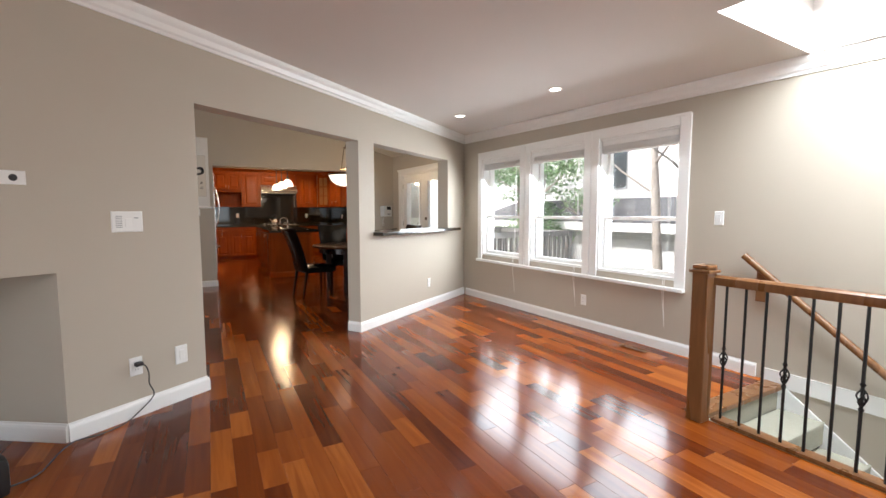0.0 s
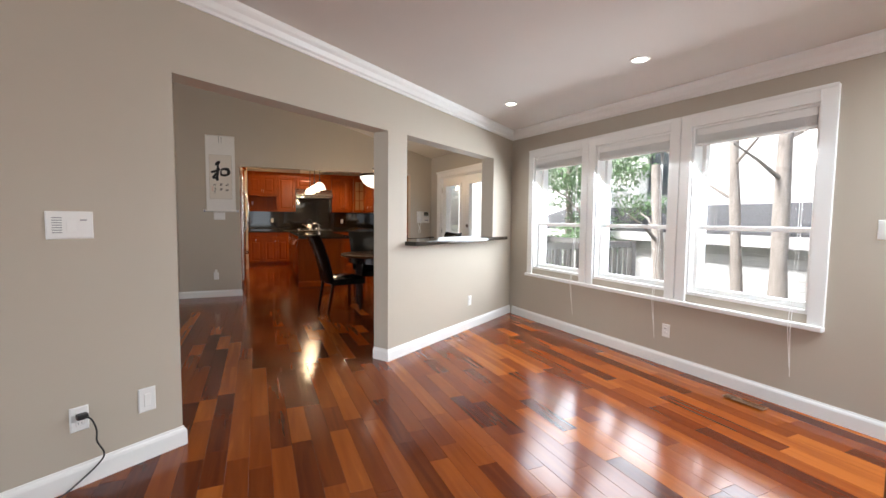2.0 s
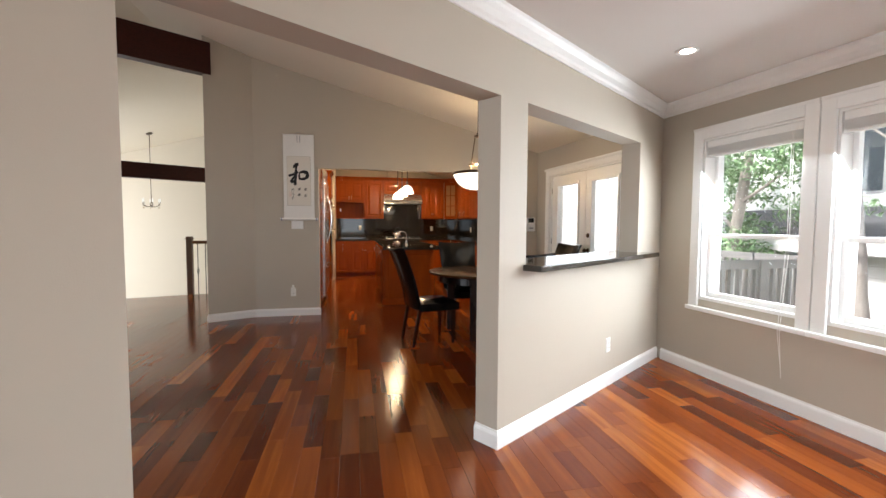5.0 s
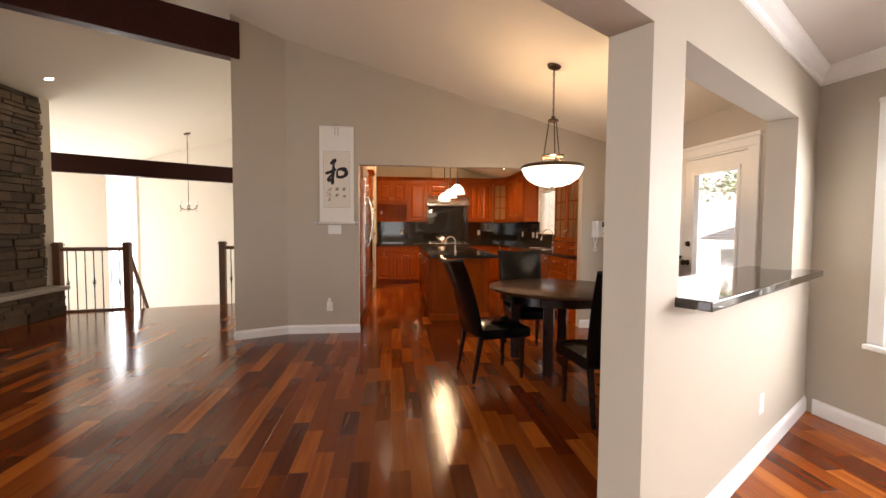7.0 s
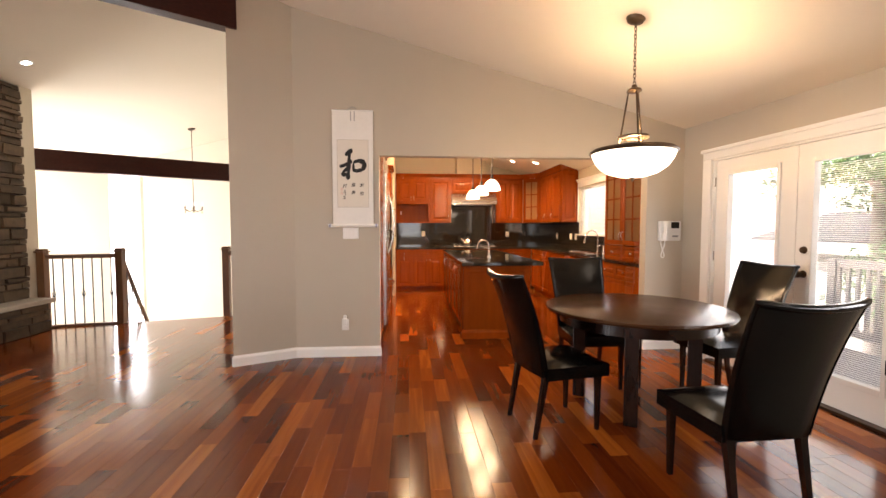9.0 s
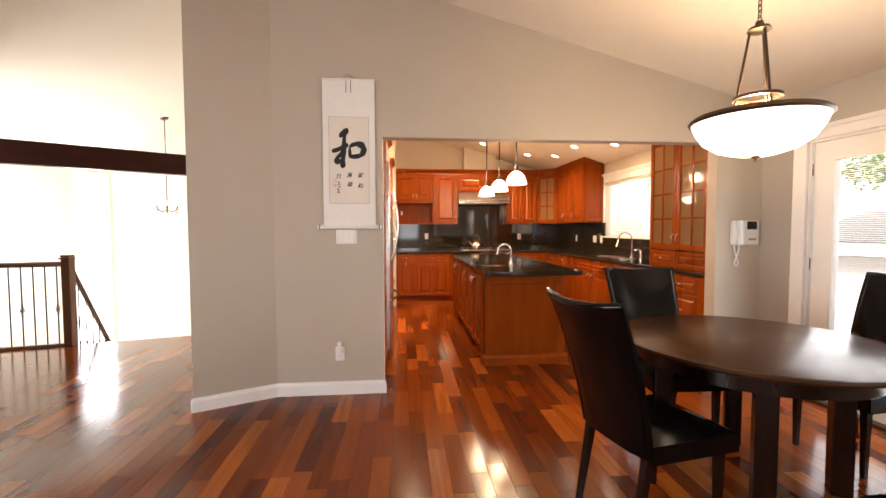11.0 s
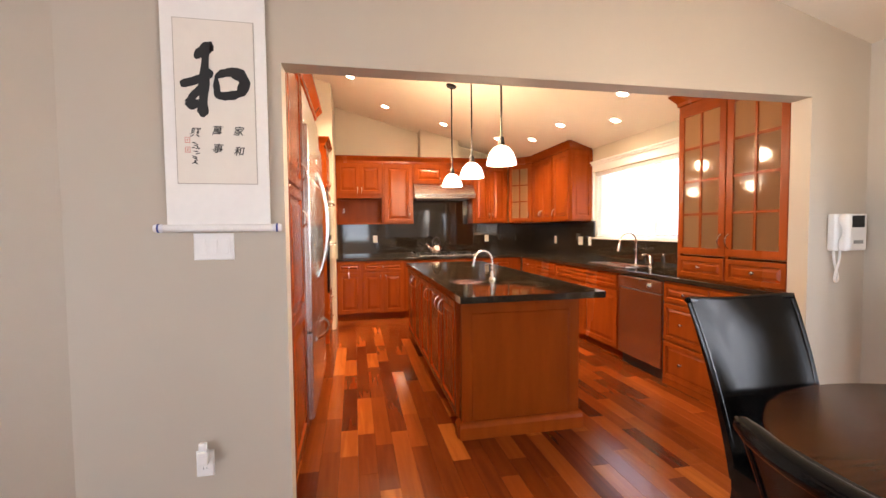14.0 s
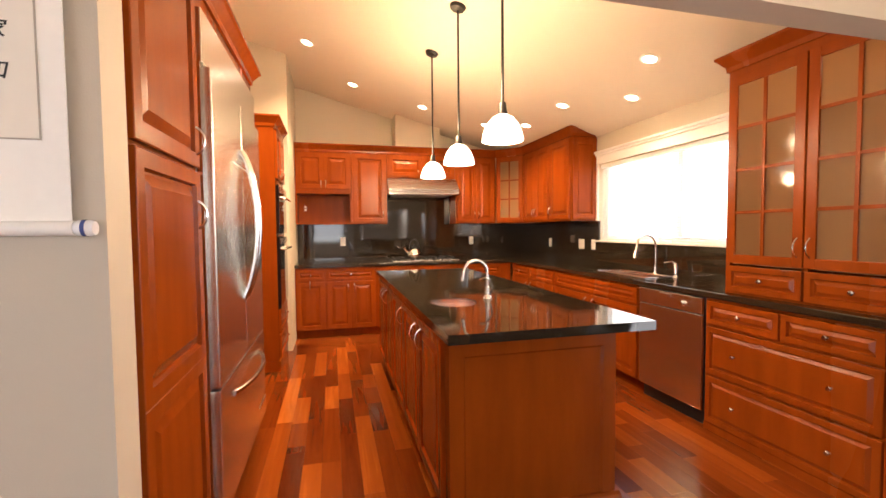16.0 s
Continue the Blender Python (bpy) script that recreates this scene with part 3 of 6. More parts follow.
box(f, (0.42, 0, 0), (0.438, OUT, 2.02)), box(f, (2.072, 0, 0), (2.09, OUT, 2.02)), box(f, (0.438, 0, 2.002), (2.072, OUT, 2.02))
part("jamb", f, TRIM, fd)
for k, (a, b, g0, g1) in enumerate(((0.44, 1.292, 0.60, 1.12), (1.298, 2.07, 1.44, 1.945))):
    leaf = bmesh.new()
    holed(leaf, a, b, 0.025, 2.0, 0.03, 0.075, [(g0, g1, 0.26, 1.85)])
    leaf = part("leaf", leaf, TRIM, fd)
    fr = bmesh.new()
    for p, q in (((g0 - 0.03, 0.22), (g0, 1.89)), ((g1, 0.22), (g1 + 0.03, 1.89)), ((g0, 1.85), (g1, 1.89)), ((g0, 0.22), (g1, 0.26))):
        box(fr, (p[0], 0.016, p[1]), (q[0], 0.032, q[1]), bev=0.004)
    part("glazing_bead", fr, TRIM, leaf)
    part("pane", one((g0, 0.05, 0.26), (g1, 0.055, 1.85)), PANE, leaf, shadow=False)
    s = bmesh.new()
    n = 105
    for i in range(n):
        z = 0.27 + 1.56 * i / n
        mm = Matrix.Translation((0, 0.062, z)) @ Matrix.Rotation(radians(34), 4, "X")
        box(s, (g0 + 0.012, -0.0055, -0.0006), (g1 - 0.012, 0.0055, 0.0006), mm)
    part("blind_slats", s, BLIND, leaf, "thin white blind slats between the panes")
kn = bmesh.new()
lathe(kn, [(0.0, 0.07), (0.018, 0.069), (0.028, 0.058), (0.028, 0.045), (0.012, 0.035), (0.010, 0.012), (0.028, 0.008), (0.030, 0.0)], 16, pose(1.37, 0.03, 0.98, 90))
part("door_knob", kn, BRONZE, fd, smooth=True)
kn = bmesh.new()
lathe(kn, [(0.0, 0.022), (0.022, 0.02), (0.027, 0.012), (0.029, 0.0)], 16, pose(1.37, 0.03, 1.17, 90))
part("deadbolt", kn, BRONZE, fd, smooth=True)
for z in (0.3, 1.02, 1.75):
    part("hinge", tube(bmesh.new(), [(0.437, 0.02, z), (0.437, 0.02, z + 0.09)], 0.008, 8), CHROME, fd)
    part("hinge", tube(bmesh.new(), [(2.073, 0.02, z), (2.073, 0.02, z + 0.09)], 0.008, 8), CHROME, fd)

# ---------------------------------------------------------------- daylight in the windows and in unseen added openings
for a, b in WIN:
    lamp("daylight_fill", "AREA", ME @ pose((a + b) / 2, OUT + 0.12, 1.42, 46, 0, 180), LIVP * 0.86, DAY, size=(b - a - 0.2, 1.35))
lamp("daylight_fill", "AREA", ME @ pose(1.27, -0.10, 1.05, 84, 0, 180), WINP * 0.36, DAY, size=(1.4, 1.6))
lamp("daylight_fill", "AREA", pose(3.58, 10.57, 1.70, 90, 0, 90), WINP * 0.2, DAY, size=(1.9, 0.85))
lamp("skylight_light", "AREA", pose(2.9, 0.43, LZ + 0.2), WINP * 4.0, DAY, size=(1.0, 1.9))
# next two lamps fill the unseen openings added in the living room walls
lamp("daylight_fill", "AREA", pose(-0.3, -3.38, 1.38, 66, 0, 0), WINP * 0.7, DAY, size=(2.5, 1.3))
lamp("daylight_fill", "AREA", pose(-3.38, -0.8, 1.25, 76, 0, -90), WINP * 2.7, DAY, size=(3.3, 1.7))
# strong fill lamp in an added, unseen west opening whitens the foyer wall
lamp("foyer_fill", "AREA", pose(-8.18, 11.2, 0.65, 90, 0, -90), WINP * 9, DAY, size=(1.9, 3.1))
# unseen opening added west of the hall, brightening the scroll wall
lamp("daylight_fill", "AREA", pose(-8.18, 3.2, 1.35, 84, 0, -90), WINP * 6.2, DAY, size=(4.7, 2.0))
lamp("foyer_fill", "AREA", MF @ pose(0.345, -0.17, 0.63, 90, 0, 0), WINP * 1.2, DAY, size=(0.54, 3.6))

# ---------------------------------------------------------------- kitchen cabinets
DOOR = [(0, 0), (0, 0.018), (0.003, 0.021), (0.052, 0.021), (0.058, 0.006), (0.066, 0.006), (0.100, 0.019)]
DRAWER = [(0, 0), (0, 0.018), (0.003, 0.021), (0.034, 0.021), (0.039, 0.007), (0.045, 0.007), (0.064, 0.018)]


def pull(parent, x, z, length=0.10, upright=True, out=0.021):
    n = 8
    pts = []
    for i in range(n + 1):
        s = i / n
        d = out + 0.03 * math.sin(math.pi * s) ** 0.6
        o = (s - 0.5) * length
        pts.append((x, -d, z + o) if upright else (x + o, -d, z))
    part("handle", tube(bmesh.new(), pts, [0.007] + [0.0048] * (n - 1) + [0.007], 8), CHROME, parent, "satin nickel pull", smooth=True)


def knob(parent, x, z, out=0.021):
    part("knob", lathe(bmesh.new(), [(0.0, 0.026), (0.010, 0.025), (0.014, 0.019), (0.011, 0.012), (0.006, 0.008), (0.009, 0.0)], 12, pose(x, -out, z, 90)), CHROME, parent, "satin nickel knob", smooth=True)


def front(parent, x0, x1, z0, z1, kind="door", handle=None):
    g = 0.002
    steps = DRAWER if kind == "drawer" or min(x1 - x0, z1 - z0) < 0.24 else DOOR
    d = part(kind, loops(bmesh.new(), x1 - x0 - 2 * g, z1 - z0 - 2 * g, steps, ID, x0 + g, z0 + g), CHERRY, parent)
    if handle == "knob":
        knob(d, (x0 + x1) / 2, (z0 + z1) / 2)
    elif handle == "knobs":
        knob(d, x0 + (x1 - x0) * 0.22, (z0 + z1) / 2)
        knob(d, x0 + (x1 - x0) * 0.78, (z0 + z1) / 2)
    elif handle:
        x, z = handle
        pull(d, x, z)
    return d


def glass_front(parent, x0, x1, z0, z1, cols, rows, hx, hz):
    f = bmesh.new()
    w = 0.055
    for p, q in (((x0, z0), (x0 + w, z1)), ((x1 - w, z0), (x1, z1)), ((x0 + w, z0), (x1 - w, z0 + w)), ((x0 + w, z1 - w), (x1 - w, z1))):
        box(f, (p[0], -0.021, p[1]), (q[0], 0, q[1]), bev=0.003)
    d = part("door", f, CHERRY, parent, "glazed cherry door")
    mu = bmesh.new()
    for i in range(1, cols):
        x = x0 + w + (x1 - x0 - 2 * w) * i / cols
        box(mu, (x - 0.009, -0.019, z0 + w), (x + 0.009, -0.004, z1 - w))
    for i in range(1, rows):
        z = z0 + w + (z1 - z0 - 2 * w) * i / rows
        box(mu, (x0 + w, -0.018, z - 0.009), (x1 - w, -0.005, z + 0.009))
    part("muntins", mu, CHERRY, d)
    for i in range(cols):
        for k in range(rows):
            a = x0 + w + (x1 - x0 - 2 * w) * i / cols
            c = z0 + w + (z1 - z0 - 2 * w) * k / rows
            part("pane", one((a, -0.010, c), (a + (x1 - x0 - 2 * w) / cols, -0.007, c + (z1 - z0 - 2 * w) / rows)), FROST, d, shadow=False)
    pull(d, hx, hz)
    return d


def hollow(parent, w, d, z0, z1, t=0.02):
    """An open-fronted carcass of five boards."""
    for nm, a, b in (("side_panel", (0, 0, z0), (t, d, z1)), ("side_panel", (w - t, 0, z0), (w, d, z1)), ("bottom_panel", (t, 0, z0), (w - t, d, z0 + t)),
                     ("top_panel", (t, 0, z1 - t), (w - t, d, z1)), ("back_panel", (t, d - t, z0 + t), (w - t, d, z1 - t))):
        part(nm, one(a, b), CHERRY, parent)


def cabinet(label, m, w, d, z0, z1, fronts, group, toe=True, name="cabinet"):
    c = thing(name, label, "cabinet", m, group)
    b = box(bmesh.new(), (0.001, 0, z0 + (0.10 if toe else 0)), (w - 0.001, d, z1))
    if toe:
        part("toe_kick", one((0.001, 0.06, z0), (w - 0.001, d, z0 + 0.099)), CHERRY, c)
    part("body", b, CHERRY, c)
    for f in fronts:
        front(c, *f)
    return c


def cab_crown(name, runs, z, label):
    """Crown moulding on cabinets: runs of (p, q, out, cut)."""
    b = bmesh.new()
    for p, q, o, cut in runs:
        mould(b, p, q, [(-0.02, z), (0.012, z), (0.016, z + 0.03), (0.05, z + 0.075), (0.062, z + 0.085), (0.062, z + 0.10), (-0.02, z + 0.10)], out=o, cut=cut)
    return solo(name, b, CHERRY, label, "crown moulding")


BK = 12.87            # front of the back run
def B(x, z=0.0):
    return pose(x, BK, z)


G = "kitchen base cabinets"
TOP = 0.89
cabinet("cherry base cabinet with a drawer and a door", B(-0.05), 0.37, 0.62, 0, TOP, [(0.02, 0.35, 0.73, 0.87, "drawer", "knob"), (0.02, 0.35, 0.11, 0.715, "door", (0.18, 0.68))], G)
cabinet("cherry base cabinet with a drawer and two doors", B(0.32), 0.62, 0.62, 0, TOP, [(0.01, 0.61, 0.73, 0.87, "drawer", "knob"), (0.01, 0.31, 0.11, 0.715, "door", (0.27, 0.63)), (0.31, 0.61, 0.11, 0.715, "door", (0.35, 0.63))], G)
cabinet("cherry base cabinet under the cooktop", B(0.94), 1.22, 0.62, 0, TOP, [(0.02, 0.61, 0.73, 0.87, "drawer", "knob"), (0.61, 1.20, 0.73, 0.87, "drawer", "knob"), (0.02, 0.61, 0.11, 0.715, "door", (0.56, 0.63)), (0.61, 1.20, 0.11, 0.715, "door", (0.66, 0.63))], G)
cabinet("cherry base cabinet with a drawer beside the cooktop", B(2.16), 0.66, 0.62, 0, TOP, [(0.02, 0.50, 0.73, 0.87, "drawer", "knob"), (0.02, 0.50, 0.11, 0.715, "door", (0.07, 0.63))], G)
RX = 2.83             # front of the right-hand run; local x runs towards the dining room


def R(y, z=0.0, x=RX):
    return pose(x, y, z, 0, 0, -90)


cabinet("cherry corner base cabinet", R(12.84), 1.20, 0.48, 0, TOP, [(0.05, 0.55, 0.73, 0.87, "drawer", "knob"), (0.05, 0.55, 0.11, 0.715, "door", (0.5, 0.63)), (0.56, 1.18, 0.73, 0.87, "drawer", "knob"), (0.56, 1.18, 0.11, 0.715, "door", (0.62, 0.63))], G)
cabinet("cherry sink base cabinet with two doors", R(11.64), 1.38, 0.48, 0, TOP, [(0.02, 1.36, 0.73, 0.87, "drawer", None), (0.02, 0.69, 0.11, 0.715, "door", (0.63, 0.63)), (0.69, 1.36, 0.11, 0.715, "door", (0.75, 0.63))], G)
dw = thing("dishwasher", "brushed steel dishwasher built in under the counter", "dishwasher", R(10.25))
part("body", one((0.004, 0.0, 0.10), (0.616, 0.48, 0.885)), BLACKP, dw)
part("door", one((0.006, -0.024, 0.11), (0.614, -0.001, 0.76), bev=0.004), STEEL, dw)
part("control_panel", one((0.006, -0.028, 0.765), (0.614, -0.001, 0.88), bev=0.005), STEEL, dw)
part("handle", one((0.22, -0.036, 0.845), (0.34, -0.026, 0.868), bev=0.004), CHROME, dw)
part("knob", lathe(bmesh.new(), [(0, 0.024), (0.016, 0.022), (0.018, 0.0)], 14, pose(0.45, -0.028, 0.82, 90)), CHROME, dw, smooth=True)
part("toe_kick", one((0.004, 0.03, 0.0), (0.616, 0.06, 0.10)), BLACKP, dw)
c = cabinet("cherry drawer cabinet with two small and two wide drawers", R(9.625), 1.09, 0.48, 0, TOP,
            [(0.015, 0.497, 0.715, 0.872, "drawer", "knob"), (0.503, 0.98, 0.715, 0.872, "drawer", "knob"), (0.015, 0.98, 0.385, 0.702, "drawer", "knobs"), (0.015, 0.98, 0.055, 0.372, "drawer", "knobs")], G, toe=False)
part("pilaster", one((0.99, -0.026, 0.0), (1.088, -0.001, TOP), bev=0.004), CHERRY, c)
part("pilaster_foot", one((0.982, -0.040, 0.0), (1.088, -0.027, 0.10), bev=0.005), CHERRY, c)
part("base_rail", one((0.003, -0.012, 0.0), (0.985, -0.001, 0.05), bev=0.003), CHERRY, c)

# worktop along the back and right-hand walls, with the sink cut out
CT = (0.89, 0.932)
SINK = (2.93, 3.20, 10.32, 11.0)
wt = thing("worktop", "polished black granite worktop on the kitchen cabinets", "worktop")
for p, q, v in (((-0.05, BK - 0.035), (2.795, 13.50), 0.006), ((2.795, SINK[3]), (3.32, 13.50), 0.006), ((2.795, SINK[2]), (SINK[0], SINK[3]), 0.0), ((SINK[1], SINK[2]), (3.32, SINK[3]), 0.0), ((2.795, 8.535), (3.32, SINK[2]), 0.006)):
    part("slab", one((*p, CT[0]), (*q, CT[1]), bev=v), GRANITE, wt)
bs = new("backsplash")
tagged(bs, "polished black granite backsplash", "backsplash", kind="structure")
for p, q, h in (((-0.048, 13.478), (1.13, 13.498), 1.44), ((1.13, 13.478), (2.10, 13.498), 1.86), ((2.10, 13.478), (3.318, 13.498), 1.44), ((3.298, 11.52), (3.318, 13.478), 1.44), ((3.298, 9.52), (3.318, 11.52), 1.20)):
    part("panel", one((*p, CT[1]), (*q, h)), GRANITE, bs)
sk = thing("kitchen_sink", "stainless steel sink set in the black worktop", "sink")
b = bmesh.new()
x0, x1, y0, y1 = SINK
for p, q in (((x0, y0, 0.72), (x0 + 0.012, y1, CT[1] + 0.003)), ((x1 - 0.012, y0, 0.72), (x1, y1, CT[1] + 0.003)), ((x0 + 0.012, y0, 0.72), (x1 - 0.012, y0 + 0.012, CT[1] + 0.003)), ((x0 + 0.012, y1 - 0.012, 0.72), (x1 - 0.012, y1, CT[1] + 0.003)), ((x0 + 0.012, y0 + 0.012, 0.72), (x1 - 0.012, y1 - 0.012, 0.73))):
    box(b, p, q)
part("bowl", b, STEEL, sk)
part("rim", tube(bmesh.new(), [(x0, y0, 0.936), (x1, y0, 0.936), (x1, y1, 0.936), (x0, y1, 0.936), (x0, y0, 0.936)], 0.008, 6), CHROME, sk)


def curved(points, n=6):
    """Catmull-Rom curve through points."""
    P = [Vector(p) for p in points]
    P = [P[0]] + P + [P[-1]]
    out = []
    for i in range(1, len(P) - 2):
        for k in range(n):
            t = k / n
            out.append(0.5 * (2 * P[i] + (P[i + 1] - P[i - 1]) * t + (2 * P[i - 1] - 5 * P[i] + 4 * P[i + 1] - P[i + 2]) * t * t + (3 * P[i] - P[i - 1] - 3 * P[i + 1] + P[i + 2]) * t ** 3))
    return out + [P[-1]]


def faucet(label, m, h=0.30, reach=0.17, r=0.011, spray=True):
    f = thing("faucet", label, "faucet", m)
    part("base", lathe(bmesh.new(), [(0.0, 0), (0.028, 0), (0.026, 0.012), (0.017, 0.022), (0.015, 0.07), (0.0, 0.075)], 16), CHROME, f, smooth=True)
    pts = [(0, 0, 0.05), (0, 0, h - reach / 2)] + [(-reach / 2 + reach / 2 * math.cos(a), 0, h - reach / 2 + reach / 2 * math.sin(a)) for a in [math.pi * k / 10 for k in range(1, 11)]]
    pts += [(-reach - 0.008, 0, h - reach / 2 - 0.04)]
    part("spout", tube(bmesh.new(), pts, r, 12), CHROME, f, smooth=True)
    if spray:
        part("spray_head", tube(bmesh.new(), [(-reach - 0.008, 0, h - reach / 2 - 0.03), (-reach - 0.022, 0, h - reach / 2 - 0.10)], [r * 1.15, r * 1.7], 12), CHROME, f, smooth=True)
    return f


f = faucet("tall curved chrome pull-down kitchen faucet beside the sink", pose(3.245, 10.58, CT[1]), 0.36, 0.20)
s = thing("soap_dispenser", "small chrome lever dispenser beside the faucet", "dispenser", pose(3.225, 10.32, CT[1]))
part("body", lathe(bmesh.new(), [(0, 0), (0.03, 0), (0.028, 0.01), (0.018, 0.02), (0.02, 0.10), (0.012, 0.12), (0, 0.122)], 16), CHROME, s, smooth=True)
part("lever", tube(bmesh.new(), [(0, 0, 0.11), (-0.03, 0.02, 0.135), (-0.075, 0.05, 0.12)], 0.008, 8), CHROME, s, smooth=True)

# ---------------------------------------------------------------- hutch on the worktop
hu = thing("hutch", "tall cherry hutch with glazed doors standing on the worktop", "cabinet", R(9.52, 0, 2.87))
hollow(hu, 0.965, 0.445, CT[1] + 0.001, 2.33)
for z in (1.12, 1.42, 1.70, 1.98):
    part("shelf", one((0.021, 0.03, z), (0.944, 0.42, z + 0.018)), CHERRY_IN, hu)
b = bmesh.new()
box(b, (0.0, -0.001, CT[1] + 0.002), (0.03, 0.018, 2.33)), box(b, (0.935, -0.001, CT[1] + 0.002), (0.965, 0.018, 2.33)), box(b, (0.03, -0.001, 2.27), (0.935, 0.018, 2.33)), box(b, (0.47, -0.001, CT[1] + 0.002), (0.495, 0.018, 2.27))
part("face_frame", b, CHERRY, hu)
front(hu, 0.02, 0.478, 0.945, 1.115, "drawer", "knob"), front(hu, 0.487, 0.945, 0.945, 1.115, "drawer", "knob")
glass_front(hu, 0.02, 0.478, 1.13, 2.28, 2, 4, 0.45, 1.24)
glass_front(hu, 0.487, 0.945, 1.13, 2.28, 2, 4, 0.515, 1.24)
lamp("hutch_light", "POINT", pose(3.10, 9.27, 2.26), 0.75, WARM, radius=0.06)
lamp("hutch_light", "POINT", pose(3.10, 8.80, 2.26), 0.75, WARM, radius=0.06)
cab_crown("crown_moulding", [((2.87, 9.52), (2.87, 8.545), (-1, 0), (-1, 0)), ((3.31, 9.52), (2.87, 9.52), (0, 1), (0, 1))], 2.331, "cherry crown moulding on the hutch")

# ---------------------------------------------------------------- wall cabinets
UB = 13.15
G = "kitchen wall cabinets"


def U(x):
    return pose(x, UB, 0)


c = thing("cabinet", "cherry wall cabinet with two doors over an open niche", "cabinet", U(-0.045), G)
hollow(c, 0.71, 0.34, 1.44, 1.86)
part("body", one((0, 0, 1.861), (0.71, 0.34, 2.38)), CHERRY, c)
front(c, 0.02, 0.355, 1.90, 2.36, "door", (0.325, 1.97)), front(c, 0.355, 0.69, 1.90, 2.36, "door", (0.385, 1.97))
cabinet("cherry wall cabinet with one tall door", U(0.668), 0.47, 0.34, 1.44, 2.38, [(0.02, 0.45, 1.46, 2.36, "door", (0.41, 1.56))], G, toe=False)
cabinet("short cherry wall cabinet above the hood", U(1.142), 0.96, 0.34, 2.06, 2.38, [(0.02, 0.48, 2.08, 2.36, "door", (0.42, 2.14)), (0.48, 0.94, 2.08, 2.36, "door", (0.54, 2.14))], G, toe=False)
cabinet("cherry wall cabinet with two tall doors", U(2.106), 0.60, 0.34, 1.44, 2.38, [(0.02, 0.30, 1.46, 2.36, "door", (0.27, 1.56)), (0.30, 0.58, 1.46, 2.36, "door", (0.33, 1.56))], G, toe=False)
dg = math.degrees(math.atan2(12.84 - 13.13, 3.0 - 2.71))
c = thing("cabinet", "cherry corner wall cabinet with a glazed door", "cabinet", pose(2.71, 13.13, 0, 0, 0, dg), G)
hollow(c, 0.41, 0.20, 1.44, 2.38)
for z in (1.75, 2.05):
    part("shelf", one((0.021, 0.02, z), (0.389, 0.18, z + 0.016)), CHERRY_IN, c)
glass_front(c, 0.012, 0.398, 1.46, 2.36, 2, 3, 0.365, 1.56)
UR = 3.0
cabinet("cherry wall cabinet with two tall doors beside the window", R(12.82, 0, UR), 0.72, 0.318, 1.44, 2.38, [(0.02, 0.36, 1.46, 2.36, "door", (0.33, 1.56)), (0.36, 0.70, 1.46, 2.36, "door", (0.39, 1.56))], G, toe=False)
c = cabinet("cherry wall cabinet with a panelled end by the window", R(12.10, 0, UR), 0.50, 0.318, 1.44, 2.38, [(0.02, 0.48, 1.46, 2.36, "door", (0.06, 1.56))], G, toe=False)
part("end_panel", loops(bmesh.new(), 0.30, 0.90, DOOR[:-1] + [(0.08, 0.012)], pose(0.499, 0.009, 1.46, 0, 0, 90)), CHERRY, c)
cab_crown("crown_moulding", [((-0.045, UB), (2.706, UB), (0, -1), (0, -0.4)), ((2.706, UB), (3.0, 12.83), (-0.7, -0.7), (0.4, -0.4)), ((3.0, 12.83), (3.0, 11.60), (-1, 0), (0.4, 1)), ((3.0, 11.60), (3.30, 11.60), (0, -1), (-1, 0))], 2.381, "cherry crown moulding on the wall cabinets")

hd = thing("range_hood", "brushed steel range hood above the cooktop", "range hood", pose(1.14, 13.498, 0))
h = bmesh.new()
sec = [(0, 1.85), (-0.52, 1.83), (-0.53, 1.90), (-0.36, 2.055), (0, 2.055)]
a = [h.verts.new((0.0, y, z)) for y, z in sec]
c2 = [h.verts.new((0.965, y, z)) for y, z in sec]
h.faces.new(a), h.faces.new(c2[::-1])
for i in range(5):
    h.faces.new((a[i], c2[i], c2[(i + 1) % 5], a[(i + 1) % 5]))
part("shell", h, STEEL, hd)
part("filter", one((0.08, -0.47, 1.825), (0.885, -0.06, 1.832)), GREYP, hd)
part("lip", one((0.0, -0.536, 1.825), (0.965, -0.52, 1.845), bev=0.003), CHROME, hd)

ck = thing("cooktop", "steel gas cooktop with black grates on the worktop", "cooktop", pose(1.18, 12.95, CT[1]))
part("plate", one((0, 0, 0.001), (0.92, 0.48, 0.014), bev=0.004), STEEL, ck)
for i in range(3):
    g = bmesh.new()
    x = 0.04 + 0.29 * i
    for p, q in (((x, 0.10, 0.014), (x + 0.012, 0.44, 0.045)), ((x + 0.248, 0.10, 0.014), (x + 0.26, 0.44, 0.045)), ((x + 0.012, 0.10, 0.033), (x + 0.248, 0.112, 0.045)), ((x + 0.012, 0.428, 0.033), (x + 0.248, 0.44, 0.045)), ((x + 0.012, 0.262, 0.033), (x + 0.248, 0.274, 0.045)), ((x + 0.124, 0.112, 0.033), (x + 0.136, 0.428, 0.045))):
        box(g, p, q)
    part("grate", g, IRON, ck)
for i in range(5):
    part("dial", lathe(bmesh.new(), [(0.018, 0), (0.016, 0.022), (0, 0.024)], 12, Matrix.Translation((0.26 + 0.10 * i, 0.05, 0.014))), BLACKP, ck, smooth=True)
kt = thing("kettle", "polished steel kettle with a loop handle on the cooktop", "kettle", pose(1.50, 13.14, CT[1] + 0.046, 0, 0, 20))
